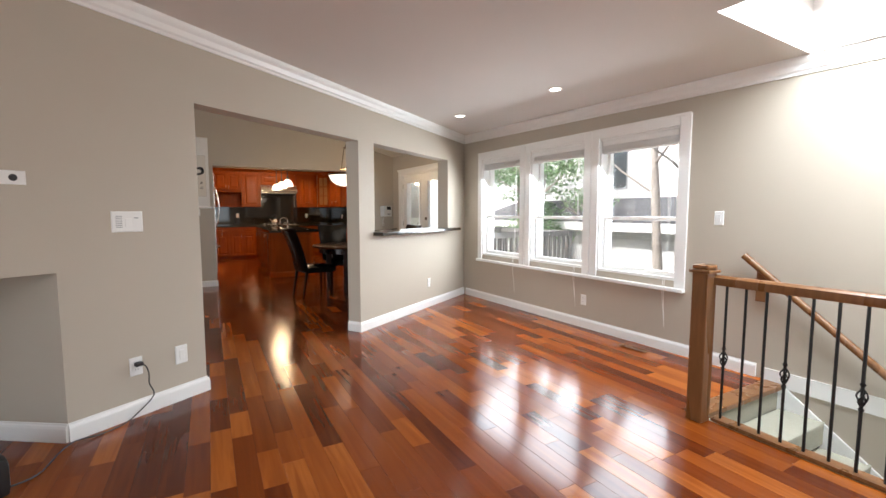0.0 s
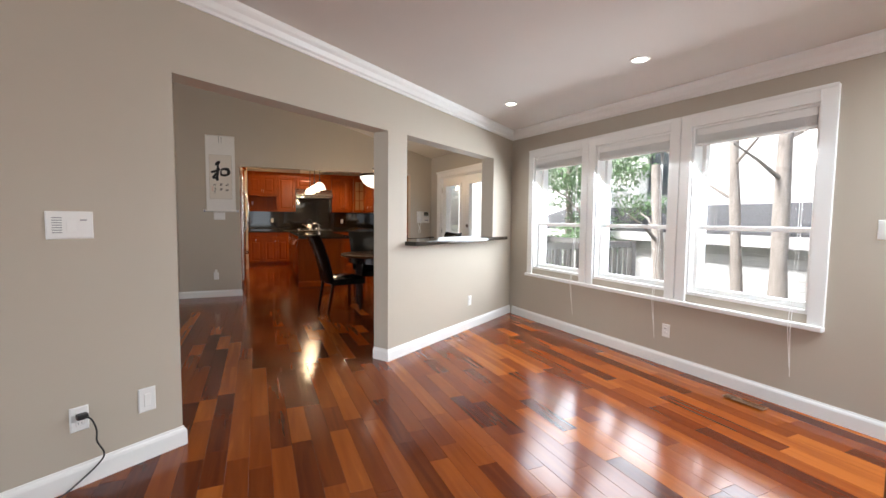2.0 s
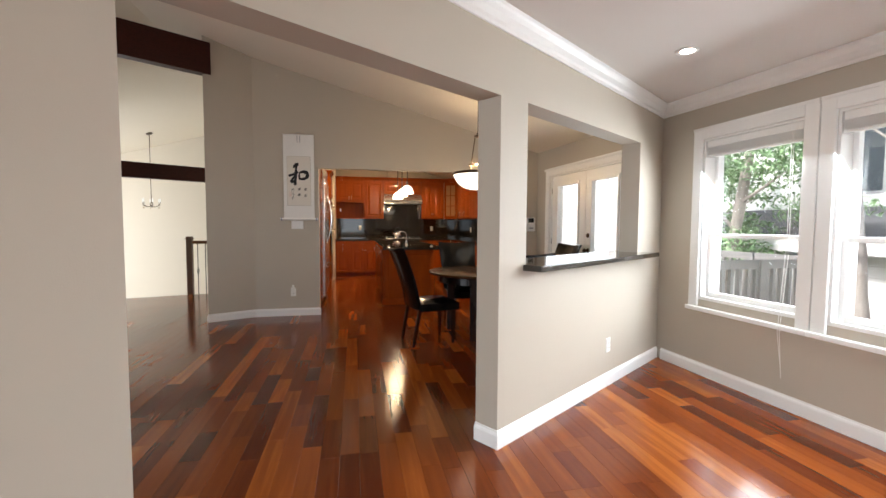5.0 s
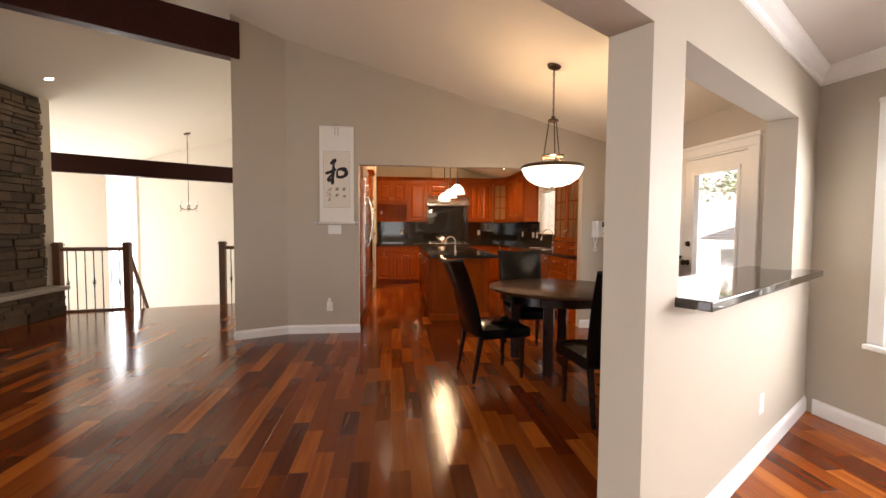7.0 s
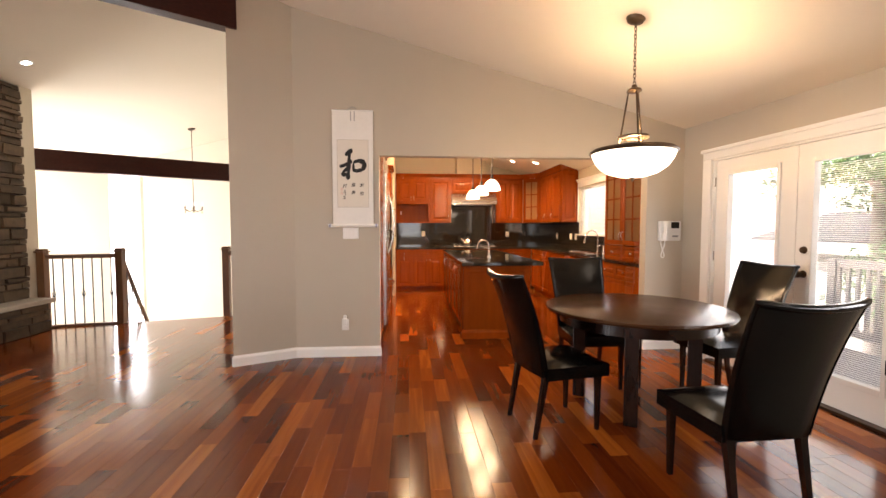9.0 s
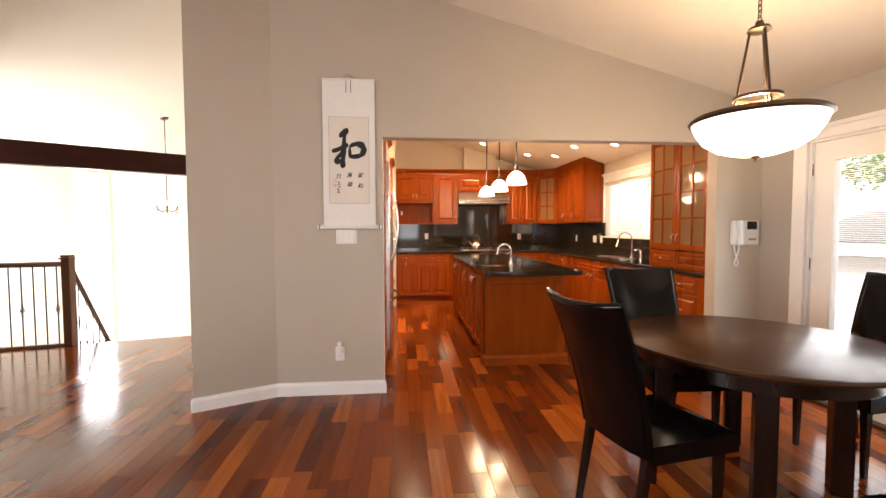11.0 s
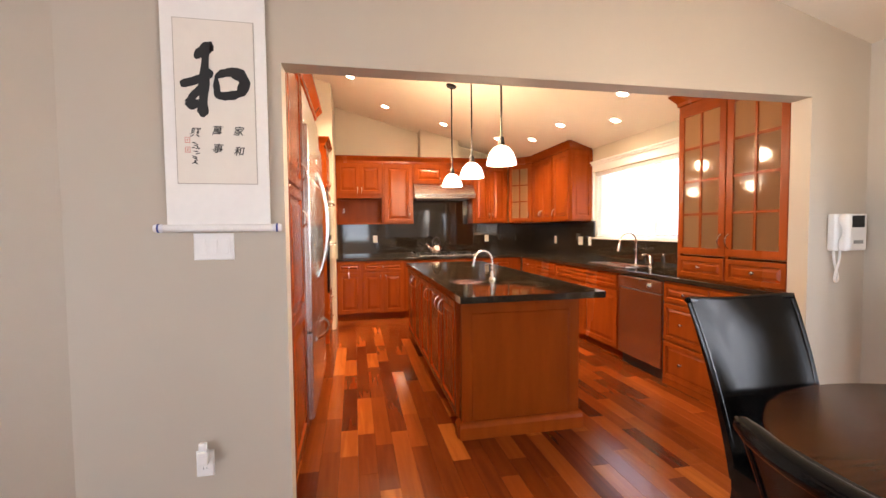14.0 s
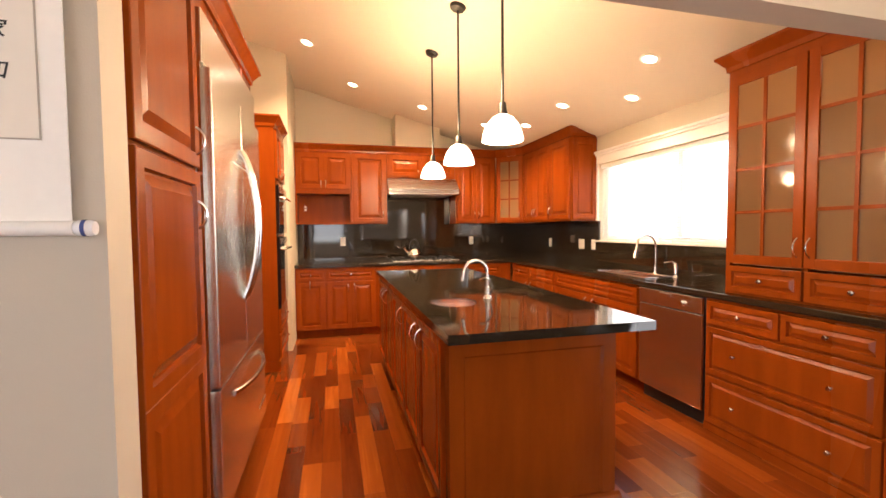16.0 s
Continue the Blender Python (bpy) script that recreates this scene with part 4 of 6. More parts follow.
part("body", lathe(bmesh.new(), [(0, 0), (0.095, 0.0), (0.105, 0.02), (0.10, 0.06), (0.075, 0.105), (0.045, 0.13), (0, 0.135)], 24), CHROME, kt, smooth=True)
part("lid", lathe(bmesh.new(), [(0.045, 0.13), (0.03, 0.142), (0.008, 0.148), (0.014, 0.165), (0, 0.172)], 16), BLACKP, kt, smooth=True)
part("spout", tube(bmesh.new(), [(-0.08, 0, 0.06), (-0.13, 0, 0.09), (-0.165, 0, 0.135)], [0.024, 0.017, 0.012], 10), CHROME, kt, smooth=True)
part("handle", tube(bmesh.new(), [(-0.075 * math.cos(a), 0, 0.11 + 0.14 * math.sin(a)) for a in [math.pi * k / 12 for k in range(13)]], 0.008, 8), BLACKP, kt, smooth=True)

# ---------------------------------------------------------------- left-hand run: pantry, fridge, ovens
LX = -0.11


def L(y, z=0.0, x=LX):
    return pose(x, y, z, 0, 0, 90)


pa = cabinet("tall cherry pantry cabinet with panelled doors", L(8.57), 0.62, 0.66, 0, 2.34, [(0.02, 0.60, 1.60, 2.32, "door", (0.555, 1.70))], "tall kitchen cabinets", name="pantry_cabinet")
b = bmesh.new()
for z0, z1 in ((0.11, 0.865), (0.865, 1.585)):
    loops(b, 0.576, z1 - z0, DOOR, ID, 0.022, z0)
d = part("door", b, CHERRY, pa, "tall door with two raised panels")
pull(d, 0.555, 1.42)
fr = thing("fridge", "built-in brushed steel fridge with curved handles", "fridge", L(9.20))
part("body", one((0.0, 0.002, 0.06), (1.22, 0.66, 2.25)), GREYP, fr)
part("grille", one((0.01, -0.03, 2.03), (1.21, 0.0, 2.245), bev=0.006), STEEL, fr)
for a, b in ((0.0, 0.03), (1.19, 1.22)):
    part("frame_strip", one((a, -0.022, 0.06), (b, 0.0, 2.03)), CHROME, fr)
for x0, x1, hx in ((0.032, 0.608, 0.57), (0.612, 1.188, 0.65)):
    d = part("door", one((x0, -0.055, 0.70), (x1, 0.0, 2.02), bev=0.006), STEEL, fr)
    pts = [(hx, -0.055 - 0.075 * math.sin(math.pi * k / 12) ** 0.7, 1.0 + 0.78 * k / 12) for k in range(13)]
    part("handle", tube(bmesh.new(), pts, [0.017] + [0.013] * 11 + [0.017], 10), CHROME, d, "curved steel handle", smooth=True)
d = part("drawer", one((0.032, -0.055, 0.13), (1.188, 0.0, 0.69), bev=0.006), STEEL, fr)
part("handle", tube(bmesh.new(), [(0.25 + 0.72 * k / 12, -0.055 - 0.07 * math.sin(math.pi * k / 12) ** 0.7, 0.60) for k in range(13)], [0.017] + [0.013] * 11 + [0.017], 10), CHROME, d, "curved steel handle", smooth=True)
part("toe_kick", one((0.0, 0.04, 0.0), (1.22, 0.1, 0.06)), BLACKP, fr)
c = thing("cabinet", "cherry fridge surround panels and rail", "cabinet", L(9.19), "tall kitchen cabinets")
b = bmesh.new()
box(b, (0.001, 0, 2.255), (1.28, 0.66, 2.34)), box(b, (1.235, 0, 0), (1.28, 0.66, 2.25))
part("body", b, CHERRY, c)
cab_crown("crown_moulding", [((LX, 8.56), (LX, 10.47), (1, 0), (0, 1)), ((LX, 10.47), (LX - 0.6, 10.47), (0, 1), (-1, 0))], 2.341, "cherry crown moulding above the fridge")
ot = thing("oven_tower", "tall cherry oven tower with two black wall ovens", "oven cabinet", L(11.66), "tall kitchen cabinets")
b = bmesh.new()
box(b, (0.0, 0.0, 0.10), (0.71, 0.62, 2.34)), box(b, (-0.012, -0.012, 0.0), (0.71, 0.62, 0.10))
part("body", b, CHERRY, ot)
front(ot, 0.03, 0.355, 1.86, 2.32, "door", (0.33, 1.93)), front(ot, 0.355, 0.68, 1.86, 2.32, "door", (0.38, 1.93))
for z0, z1 in ((0.62, 1.30), (1.33, 1.80)):
    d = part("oven", one((0.03, -0.03, z0), (0.68, 0.0, z1), bev=0.005), OVENGLASS, ot, "black glass wall oven")
    part("handle", tube(bmesh.new(), [(0.08, -0.03, z1 - 0.12), (0.085, -0.075, z1 - 0.12), (0.625, -0.075, z1 - 0.12), (0.63, -0.03, z1 - 0.12)], 0.011, 8), CHROME, d, smooth=True)
    part("panel", one((0.03, -0.034, z1 - 0.07), (0.68, -0.0305, z1 - 0.01)), STEEL, d)
front(ot, 0.03, 0.68, 0.36, 0.60, "drawer", "knobs"), front(ot, 0.03, 0.68, 0.12, 0.345, "drawer", "knobs")
cab_crown("crown_moulding", [((LX, 11.66), (LX, 12.375), (1, 0), (-1, 0)), ((LX - 0.6, 11.66), (LX, 11.66), (0, -1), (0, 1))], 2.341, "cherry crown moulding on the oven tower")

# ---------------------------------------------------------------- island
isl = thing("kitchen_island", "cherry kitchen island with panelled ends and doors", "kitchen island", pose(0, 0, 0))
IX, IY = (0.875, 1.69), (9.045, 11.70)
b = bmesh.new()
box(b, (IX[0], IY[0], 0.10), (IX[1], IY[1], TOP))
part("body", b, CHERRY, isl)
part("toe_kick", one((IX[0] + 0.06, IY[0], 0.0), (IX[1] - 0.06, IY[1] - 0.05, 0.10)), CHERRY, isl)
e = bmesh.new()
loops(e, 0.815, TOP - 0.02, [(0, 0), (0, 0.018), (0.065, 0.018), (0.075, 0.006), (0.08, 0.006)], pose(IX[0], IY[0] - 0.001, 0.005))
part("end_panel", e, CHERRY, isl)
e = bmesh.new()
mould(e, (IX[0] - 0.02, IY[0] - 0.019), (IX[1] + 0.02, IY[0] - 0.019), [(-0.02, 0), (0.03, 0), (0.03, 0.075), (0.02, 0.095), (0.006, 0.105), (-0.02, 0.105)])
mould(e, (IX[1], IY[0] - 0.018), (IX[1], IY[1]), [(0, 0), (0.03, 0), (0.03, 0.075), (0.02, 0.095), (0.006, 0.105), (0, 0.105)], out=(1, 0))
mould(e, (IX[0], IY[0] - 0.018), (IX[0], IY[0] + 0.06), [(0, 0), (0.03, 0), (0.03, 0.075), (0.02, 0.095), (0.006, 0.105), (0, 0.105)], out=(-1, 0))
part("plinth", e, CHERRY, isl)
n, span = 5, (IY[1] - IY[0] - 0.10) / 5
for i in range(n):
    d = bmesh.new()
    y1 = IY[1] - 0.05 - span * i
    loops(d, span - 0.006, 0.76, DOOR, pose(IX[0], y1, 0.115, 0, 0, -90))
    d = part("door", d, CHERRY, isl)
    ends = [[0.44], [0.08], [0.44], [0.44], [0.08]][i]
    for o in ends:
        pts = [(IX[0] - 0.021 - 0.032 * math.sin(math.pi * k / 8) ** 0.6, y1 - o, 0.715 + 0.11 * k / 8) for k in range(9)]
        part("handle", tube(bmesh.new(), pts, [0.008] + [0.0055] * 7 + [0.008], 8), CHROME, d, "satin nickel pull", smooth=True)
IT = (0.845, 1.83, 8.93, 11.80)
IS = (1.09, 9.70, 0.135, 0.165)
b = bmesh.new()
outer = [(IT[0], IT[2]), (IT[1], IT[2]), (IT[1], IT[3]), (IT[0], IT[3])]
N = 32
for z, flip in ((CT[1], False), (CT[0], True)):
    ring = [b.verts.new((IS[0] + IS[2] * math.cos(2 * math.pi * k / N), IS[1] + IS[3] * math.sin(2 * math.pi * k / N), z)) for k in range(N)]
    cor = [b.verts.new((x, y, z)) for x, y in outer]
    quad = lambda k: [2, 3, 0, 1][int(((2 * math.pi * (k % N) / N)) // (math.pi / 2))]
    for k in range(N):
        b.faces.new((ring[k], ring[(k + 1) % N], cor[quad(k)]))
        if quad(k) != quad(k + 1):
            b.faces.new((ring[(k + 1) % N], cor[quad(k + 1)], cor[quad(k)]))
    if flip:
        for k in range(N):
            b.faces.new((ring[k], ring[(k + 1) % N], up_ring[(k + 1) % N], up_ring[k]))
        for k in range(4):
            b.faces.new((cor[k], cor[(k + 1) % 4], up_cor[(k + 1) % 4], up_cor[k]))
    up_ring, up_cor = ring, cor
bmesh.ops.bevel(b, geom=[ed for ed in b.edges if all(v in up_cor or abs(v.co.x - IT[0]) < 1e-4 or abs(v.co.x - IT[1]) < 1e-4 for v in ed.verts) and len(ed.link_faces) == 2 and ed.calc_face_angle(0) > 1.0], offset=0.005, segments=2, affect="EDGES")
solo("island_worktop", b, GRANITE, "polished black granite island top with an oval sink cut-out", "worktop")
ps = thing("prep_sink", "small oval steel prep sink in the island", "sink", pose(IS[0], IS[1], 0))
b = lathe(bmesh.new(), [(1.0, CT[1] - 0.03), (0.97, CT[1] - 0.14), (0.75, CT[1] - 0.185), (0.0, CT[1] - 0.19)], 32)
bmesh.ops.scale(b, vec=(IS[2] - 0.001, IS[3] - 0.001, 1), verts=b.verts)
part("bowl", b, STEEL, ps, smooth=True)
b = lathe(bmesh.new(), [(1.0, CT[1] - 0.032), (1.0, CT[1] - 0.008), (0.97, CT[1] - 0.008), (0.97, CT[1] - 0.032)], 32)
bmesh.ops.scale(b, vec=(IS[2] - 0.001, IS[3] - 0.001, 1), verts=b.verts)
part("rim", b, CHROME, ps, smooth=True)
f = faucet("curved chrome prep faucet on the island", pose(1.32, 9.76, CT[1], 0, 0, 8), 0.235, 0.16, 0.010, False)
part("lever", tube(bmesh.new(), curved([(0.012, -0.012, 0.03), (0.014, -0.03, 0.075), (-0.01, -0.05, 0.115), (-0.06, -0.075, 0.135), (-0.10, -0.09, 0.128)]), 0.0065, 8), CHROME, f, smooth=True)

# ---------------------------------------------------------------- kitchen window
kw = new("window_4")
kw.matrix_world = pose(3.32, 11.55, 0, 0, 0, -90)
tagged(kw, "wide white kitchen window with lowered blinds", "window", kind="structure")
W4 = 1.95
c = bmesh.new()
for p, q in (((-0.045, 1.21), (0, 2.07)), ((W4, 1.21), (W4 + 0.045, 2.07)), ((-0.045, 2.07), (W4 + 0.045, 2.16))):
    box(c, (p[0], -0.018, p[1]), (q[0], 0, q[1]), bev=0.004)
box(c, (-0.05, -0.034, 2.16), (W4 + 0.07, 0, 2.185), bev=0.006)
box(c, (-0.05, -0.05, 2.185), (W4 + 0.08, 0, 2.21), bev=0.008)
part("casing", c, TRIM, kw)
part("window_sill", one((-0.048, -0.035, 1.202), (W4 + 0.06, 0.075, 1.222), bev=0.005), TRIM, kw)
c = bmesh.new()
for p, q in (((0, 1.223), (0.045, 2.068)), ((W4 - 0.045, 1.223), (W4, 2.068)), ((0.045, 1.223), (W4 - 0.045, 1.268)), ((0.045, 2.025), (W4 - 0.045, 2.068)), ((W4 / 2 + 0.055, 1.268), (W4 / 2 + 0.115, 2.025))):
    box(c, (p[0], 0.09, p[1]), (q[0], 0.16, q[1]), bev=0.004)
part("window_frame", c, TRIM, kw)
for a, b in ((0.045, W4 / 2 + 0.055), (W4 / 2 + 0.115, W4 - 0.045)):
    part("pane", one((a, 0.122, 1.268), (b, 0.128, 2.025)), PANE, kw, shadow=False)
bl = thing("window_blind", "white horizontal blinds lowered with open slats", "blind", pose(3.32, 11.55, 0, 0, 0, -90))
part("headrail", one((0.006, 0.012, 2.02), (W4 - 0.006, 0.06, 2.066), bev=0.004), BLIND, bl)
for h0, h1, lean in ((0.010, W4 / 2 + 0.07, 38), (W4 / 2 + 0.085, W4 - 0.010, 24)):
    first_slat = part("slat", one((h0, -0.012, -0.0008), (h1, 0.012, 0.0008)), BLIND, bl)
    for i in range(36):
        slat = first_slat if i == 0 else new("slat", first_slat.data)
        slat.parent = bl
        slat.matrix_basis = Matrix.Translation((0, 0.04, 1.248 + 0.0215 * i)) @ Matrix.Rotation(radians(lean), 4, "X")
    part("bottom_rail", one((h0, 0.028, 1.224), (h1, 0.054, 1.238)), BLIND, bl)
    for u in (0.12, 0.88):
        x = h0 + (h1 - h0) * u
        part("ladder_cord", tube(bmesh.new(), [(x, 0.027, 1.236), (x, 0.027, 2.03)], 0.0018, 5), BLIND, bl)

# ---------------------------------------------------------------- dining table and chairs
TC = (1.93, 7.02)
tb = thing("round_table", "round espresso-brown wooden dining table with a polished top", "table", pose(TC[0], TC[1], 0))
TR = 0.66
part("tabletop", lathe(bmesh.new(), [(0, 0.715), (TR - 0.03, 0.715), (TR - 0.006, 0.722), (TR, 0.733), (TR - 0.004, 0.746), (TR - 0.015, 0.75), (0, 0.75)], 64), TABLEWOOD, tb, smooth=True)
part("apron", lathe(bmesh.new(), [(TR - 0.14, 0.63), (TR - 0.11, 0.63), (TR - 0.11, 0.716), (TR - 0.14, 0.716), (TR - 0.14, 0.63)], 48), ESPRESSO, tb, smooth=True)
for k in range(4):
    a = math.pi / 4 + k * math.pi / 2 + 0.25
    b = bmesh.new()
    box(b, (-0.045, -0.045, 0), (0.045, 0.045, 0.72), pose((TR - 0.26) * math.cos(a), (TR - 0.26) * math.sin(a), 0, 0, 0, math.degrees(a)), bev=0.006)
    part("leg", b, ESPRESSO, tb)


def grid_solid(bm, nu, nv, front_at, back_at):
    """A closed cushion between two sheets given as functions of (u, v) in 0..1."""
    f = [[bm.verts.new(front_at(i / nu, j / nv)) for j in range(nv + 1)] for i in range(nu + 1)]
    k = [[bm.verts.new(back_at(i / nu, j / nv)) for j in range(nv + 1)] for i in range(nu + 1)]
    for i in range(nu):
        for j in range(nv):
            bm.faces.new((f[i][j], f[i + 1][j], f[i + 1][j + 1], f[i][j + 1]))
            bm.faces.new((k[i][j + 1], k[i + 1][j + 1], k[i + 1][j], k[i][j]))
    for i in range(nu):
        bm.faces.new((f[i + 1][0], f[i][0], k[i][0], k[i + 1][0]))
        bm.faces.new((f[i][nv], f[i + 1][nv], k[i + 1][nv], k[i][nv]))
    for j in range(nv):
        bm.faces.new((f[0][j], f[0][j + 1], k[0][j + 1], k[0][j]))
        bm.faces.new((f[nu][j + 1], f[nu][j], k[nu][j], k[nu][j + 1]))
    return bm


def dining_chair(m):
    """Faces +y. Tall upholstered back that leans and flares at the top."""
    c = thing("dining_chair", "black leather dining chair with a tall curved back", "chair", m, "chairs round the table")

    def back(u, v, off):
        x = (u - 0.5) * (0.42 + 0.10 * v)
        lean = -0.20 - 0.02 - 0.10 * v - 0.10 * v * v
        bow = -0.035 * (1 - (2 * u - 1) ** 2) * (0.3 + v)
        z = 0.40 + 0.66 * v - 0.022 * v * (1 - (2 * u - 1) ** 2) ** 1.0
        edge = 0.016 * (1 - min(1, 6 * min(u, 1 - u)))
        return Vector((x, lean + bow + off * (1 - 0.45 * v) + (edge if off < 0 else -edge), z))

    bb = grid_solid(bmesh.new(), 12, 14, lambda u, v: back(u, v, 0.035), lambda u, v: back(u, v, -0.035))
    bmesh.ops.bevel(bb, geom=[e for e in bb.edges if e.calc_face_angle(0) > 1.0], offset=0.018, segments=3, affect="EDGES")
    part("backrest", bb, LEATHER, c, smooth=True)
    sm = bmesh.new()
    for u in (0.02, 0.98):
        tube(sm, [back(u, k / 10, -0.036) for k in range(11)], 0.0035, 5)
    tube(sm, [back(k / 10, 0.99, -0.034) for k in range(11)], 0.0035, 5)
    part("piping", sm, LEATHER, c)
    part("rolled_edge", tube(bmesh.new(), [back(0.01 + 0.98 * k / 16, 0.985, -0.022) for k in range(17)], [0.013] + [0.018] * 15 + [0.013], 12), LEATHER, c, "rolled leather top edge", smooth=True)
    for u in (0.035, 0.965):
        part("welt", tube(bmesh.new(), [back(u, 0.10 + 0.87 * k / 12, 0.026) for k in range(13)], 0.0085, 8), LEATHER, c, smooth=True)

    def seat(u, v, top):
        x, y = (u - 0.5) * (0.44 + 0.04 * v), -0.22 + 0.45 * v
        crown = 0.040 * (1 - (2 * u - 1) ** 4) * (1 - (2 * v - 1) ** 4)
        return Vector((x, y, 0.455 + crown if top else 0.375))

    sb = grid_solid(bmesh.new(), 10, 10, lambda u, v: seat(u, v, True), lambda u, v: seat(u, v, False))
    bmesh.ops.bevel(sb, geom=[e for e in sb.edges if e.calc_face_angle(0) > 1.0], offset=0.022, segments=3, affect="EDGES")
    part("seat", sb, LEATHER, c, smooth=True)
    for x, y, dy in ((-0.185, 0.18, 0), (0.185, 0.18, 0), (-0.185, -0.21, -0.07), (0.185, -0.21, -0.07)):
        l = bmesh.new()
        a = [l.verts.new((x + sx * 0.019, y + sy * 0.019, 0.40)) for sx, sy in ((-1, -1), (1, -1), (1, 1), (-1, 1))]
        d = [l.verts.new((x + sx * 0.012, y + dy + sy * 0.012, 0.0)) for sx, sy in ((-1, -1), (1, -1), (1, 1), (-1, 1))]
        l.faces.new(a), l.faces.new(d[::-1])
        for k in range(4):
            l.faces.new((a[k], a[(k + 1) % 4], d[(k + 1) % 4], d[k]))
        part("leg", l, ESPRESSO, c)
    return c


CHAIRS = [(1.25, 6.77, -77.5), (1.79, 7.48, 178.0), (2.70, 7.12, 95.0), (1.83, 5.92, 2.0)]
first = dining_chair(pose(CHAIRS[0][0], CHAIRS[0][1], 0, 0, 0, CHAIRS[0][2]))
for x, y, a in CHAIRS[1:]:
    copy_thing(first, pose(x, y, 0, 0, 0, a))

# ---------------------------------------------------------------- bowl pendant over the table
PX, PY = 1.80, 6.86
PZ = roof(PX)
pn = thing("pendant_lamp", "bronze chain pendant lamp with a frosted glass bowl, lit", "pendant lamp", pose(PX, PY, 0))
part("canopy", lathe(bmesh.new(), [(0, -0.035), (0.02, -0.034), (0.055, -0.02), (0.065, 0.0), (0, 0.0)], 24, Matrix.Translation((0, 0, PZ)) @ Matrix.Rotation(radians(15), 4, "Y")), BRONZE, pn, smooth=True)
ch = bmesh.new()
zt, zb = PZ - 0.03, 2.34
links = 16
for i in range(links):
    z = zt - (zt - zb) * (i + 0.5) / links
    l = (zt - zb) / links * 0.72
    pts = [(0.009 * math.sin(a) * (i % 2), 0.009 * math.sin(a) * ((i + 1) % 2), z + l * math.cos(a)) for a in [2 * math.pi * k / 10 for k in range(11)]]
    tube(ch, pts, 0.0028, 5, caps=False)
part("chain", ch, BRONZE, pn, smooth=True)
part("hub", lathe(bmesh.new(), [(0, 2.35), (0.016, 2.345), (0.02, 2.325), (0.045, 2.315), (0.052, 2.30), (0.03, 2.29), (0, 2.288)], 20), BRONZE, pn, smooth=True)
for k in range(3):
    a = k * 2 * math.pi / 3 + 0.4
    part("rod", tube(bmesh.new(), [(0.038 * math.cos(a), 0.038 * math.sin(a), 2.30), (0.085 * math.cos(a), 0.085 * math.sin(a), 1.98), (0.10 * math.cos(a), 0.10 * math.sin(a), 1.925), (0.27 * math.cos(a), 0.27 * math.sin(a), 1.885)], 0.006, 8), BRONZE, pn, smooth=True)
part("ring", lathe(bmesh.new(), [(0.088, 1.975), (0.104, 1.975), (0.104, 1.99), (0.088, 1.99), (0.088, 1.975)], 28), BRONZE, pn, smooth=True)
part("rim", lathe(bmesh.new(), [(0.262, 1.868), (0.287, 1.866), (0.294, 1.876), (0.288, 1.886), (0.278, 1.889), (0.274, 1.897), (0.262, 1.897), (0.262, 1.868)], 40), BRONZE, pn, smooth=True)
part("bowl", lathe(bmesh.new(), [(0.280, 1.872), (0.264, 1.828), (0.228, 1.772), (0.165, 1.728), (0.085, 1.704), (0.0, 1.698)], 40), LAMPGLASS, pn, "glowing frosted glass bowl", smooth=True)
part("finial", lathe(bmesh.new(), [(0.020, 1.704), (0.018, 1.692), (0.008, 1.686), (0.010, 1.677), (0, 1.671)], 16), BRONZE, pn, smooth=True)
lamp("pendant_light", "POINT", pose(PX, PY, 1.945), PENP * 1.15, WARM, radius=0.03)
lamp("pendant_light", "POINT", pose(PX, PY, 1.60), PENP * 0.04, WARM, radius=0.15)

# ---------------------------------------------------------------- kitchen pendants
for y in (9.46, 10.28, 11.10):
    kx = 1.30
    kz = roof(kx)
    k = thing("pendant_lamp", "small lit pendant with a white glass dome on a rod", "pendant lamp", pose(kx, y, 0), "island pendants")
    part("canopy", lathe(bmesh.new(), [(0, -0.03), (0.05, -0.022), (0.06, 0.0), (0, 0)], 20, Matrix.Translation((0, 0, kz)) @ Matrix.Rotation(radians(15), 4, "Y")), IRON, k, smooth=True)
    part("rod", tube(bmesh.new(), [(0, 0, kz - 0.02), (0, 0, 2.02)], 0.0075, 8), IRON, k, smooth=True)
    part("socket", lathe(bmesh.new(), [(0.0, 2.03), (0.018, 2.028), (0.022, 1.99), (0.030, 1.962), (0, 1.96)], 16), IRON, k, smooth=True)
    part("shade", lathe(bmesh.new(), [(0.025, 1.965), (0.055, 1.95), (0.088, 1.91), (0.106, 1.86), (0.112, 1.825), (0.108, 1.825), (0.085, 1.90), (0.025, 1.955)], 28), LAMPGLASS, k, "glowing white glass dome", smooth=True)
    lamp("island_light", "POINT", pose(kx, y, 1.78), KITP * 0.20, WARM, radius=0.05)
    lamp("island_light", "POINT", pose(kx - 0.12, y, 2.12), KITP * 0.52, WARM, radius=0.06)


# ---------------------------------------------------------------- recessed lights
def downlight(x, y, z, tilt, bulb, group, power, colour):
    d = thing("recessed_light", "small round recessed ceiling light, lit", "ceiling light", pose(x, y, z, 0, tilt, 0), group)
    part("trim", lathe(bmesh.new(), [(0.046, -0.004), (0.066, -0.006), (0.072, 0.0), (0.046, 0.0)], 24), WHITE, d, smooth=True)
    part("bulb", lathe(bmesh.new(), [(0, -0.003), (0.046, -0.003), (0.046, 0.0), (0, 0.0)], 20), bulb, d)
    if power:
        lamp("recessed_lamp", "SPOT", pose(x, y, z - 0.03), power, colour, spot=124, radius=0.04)


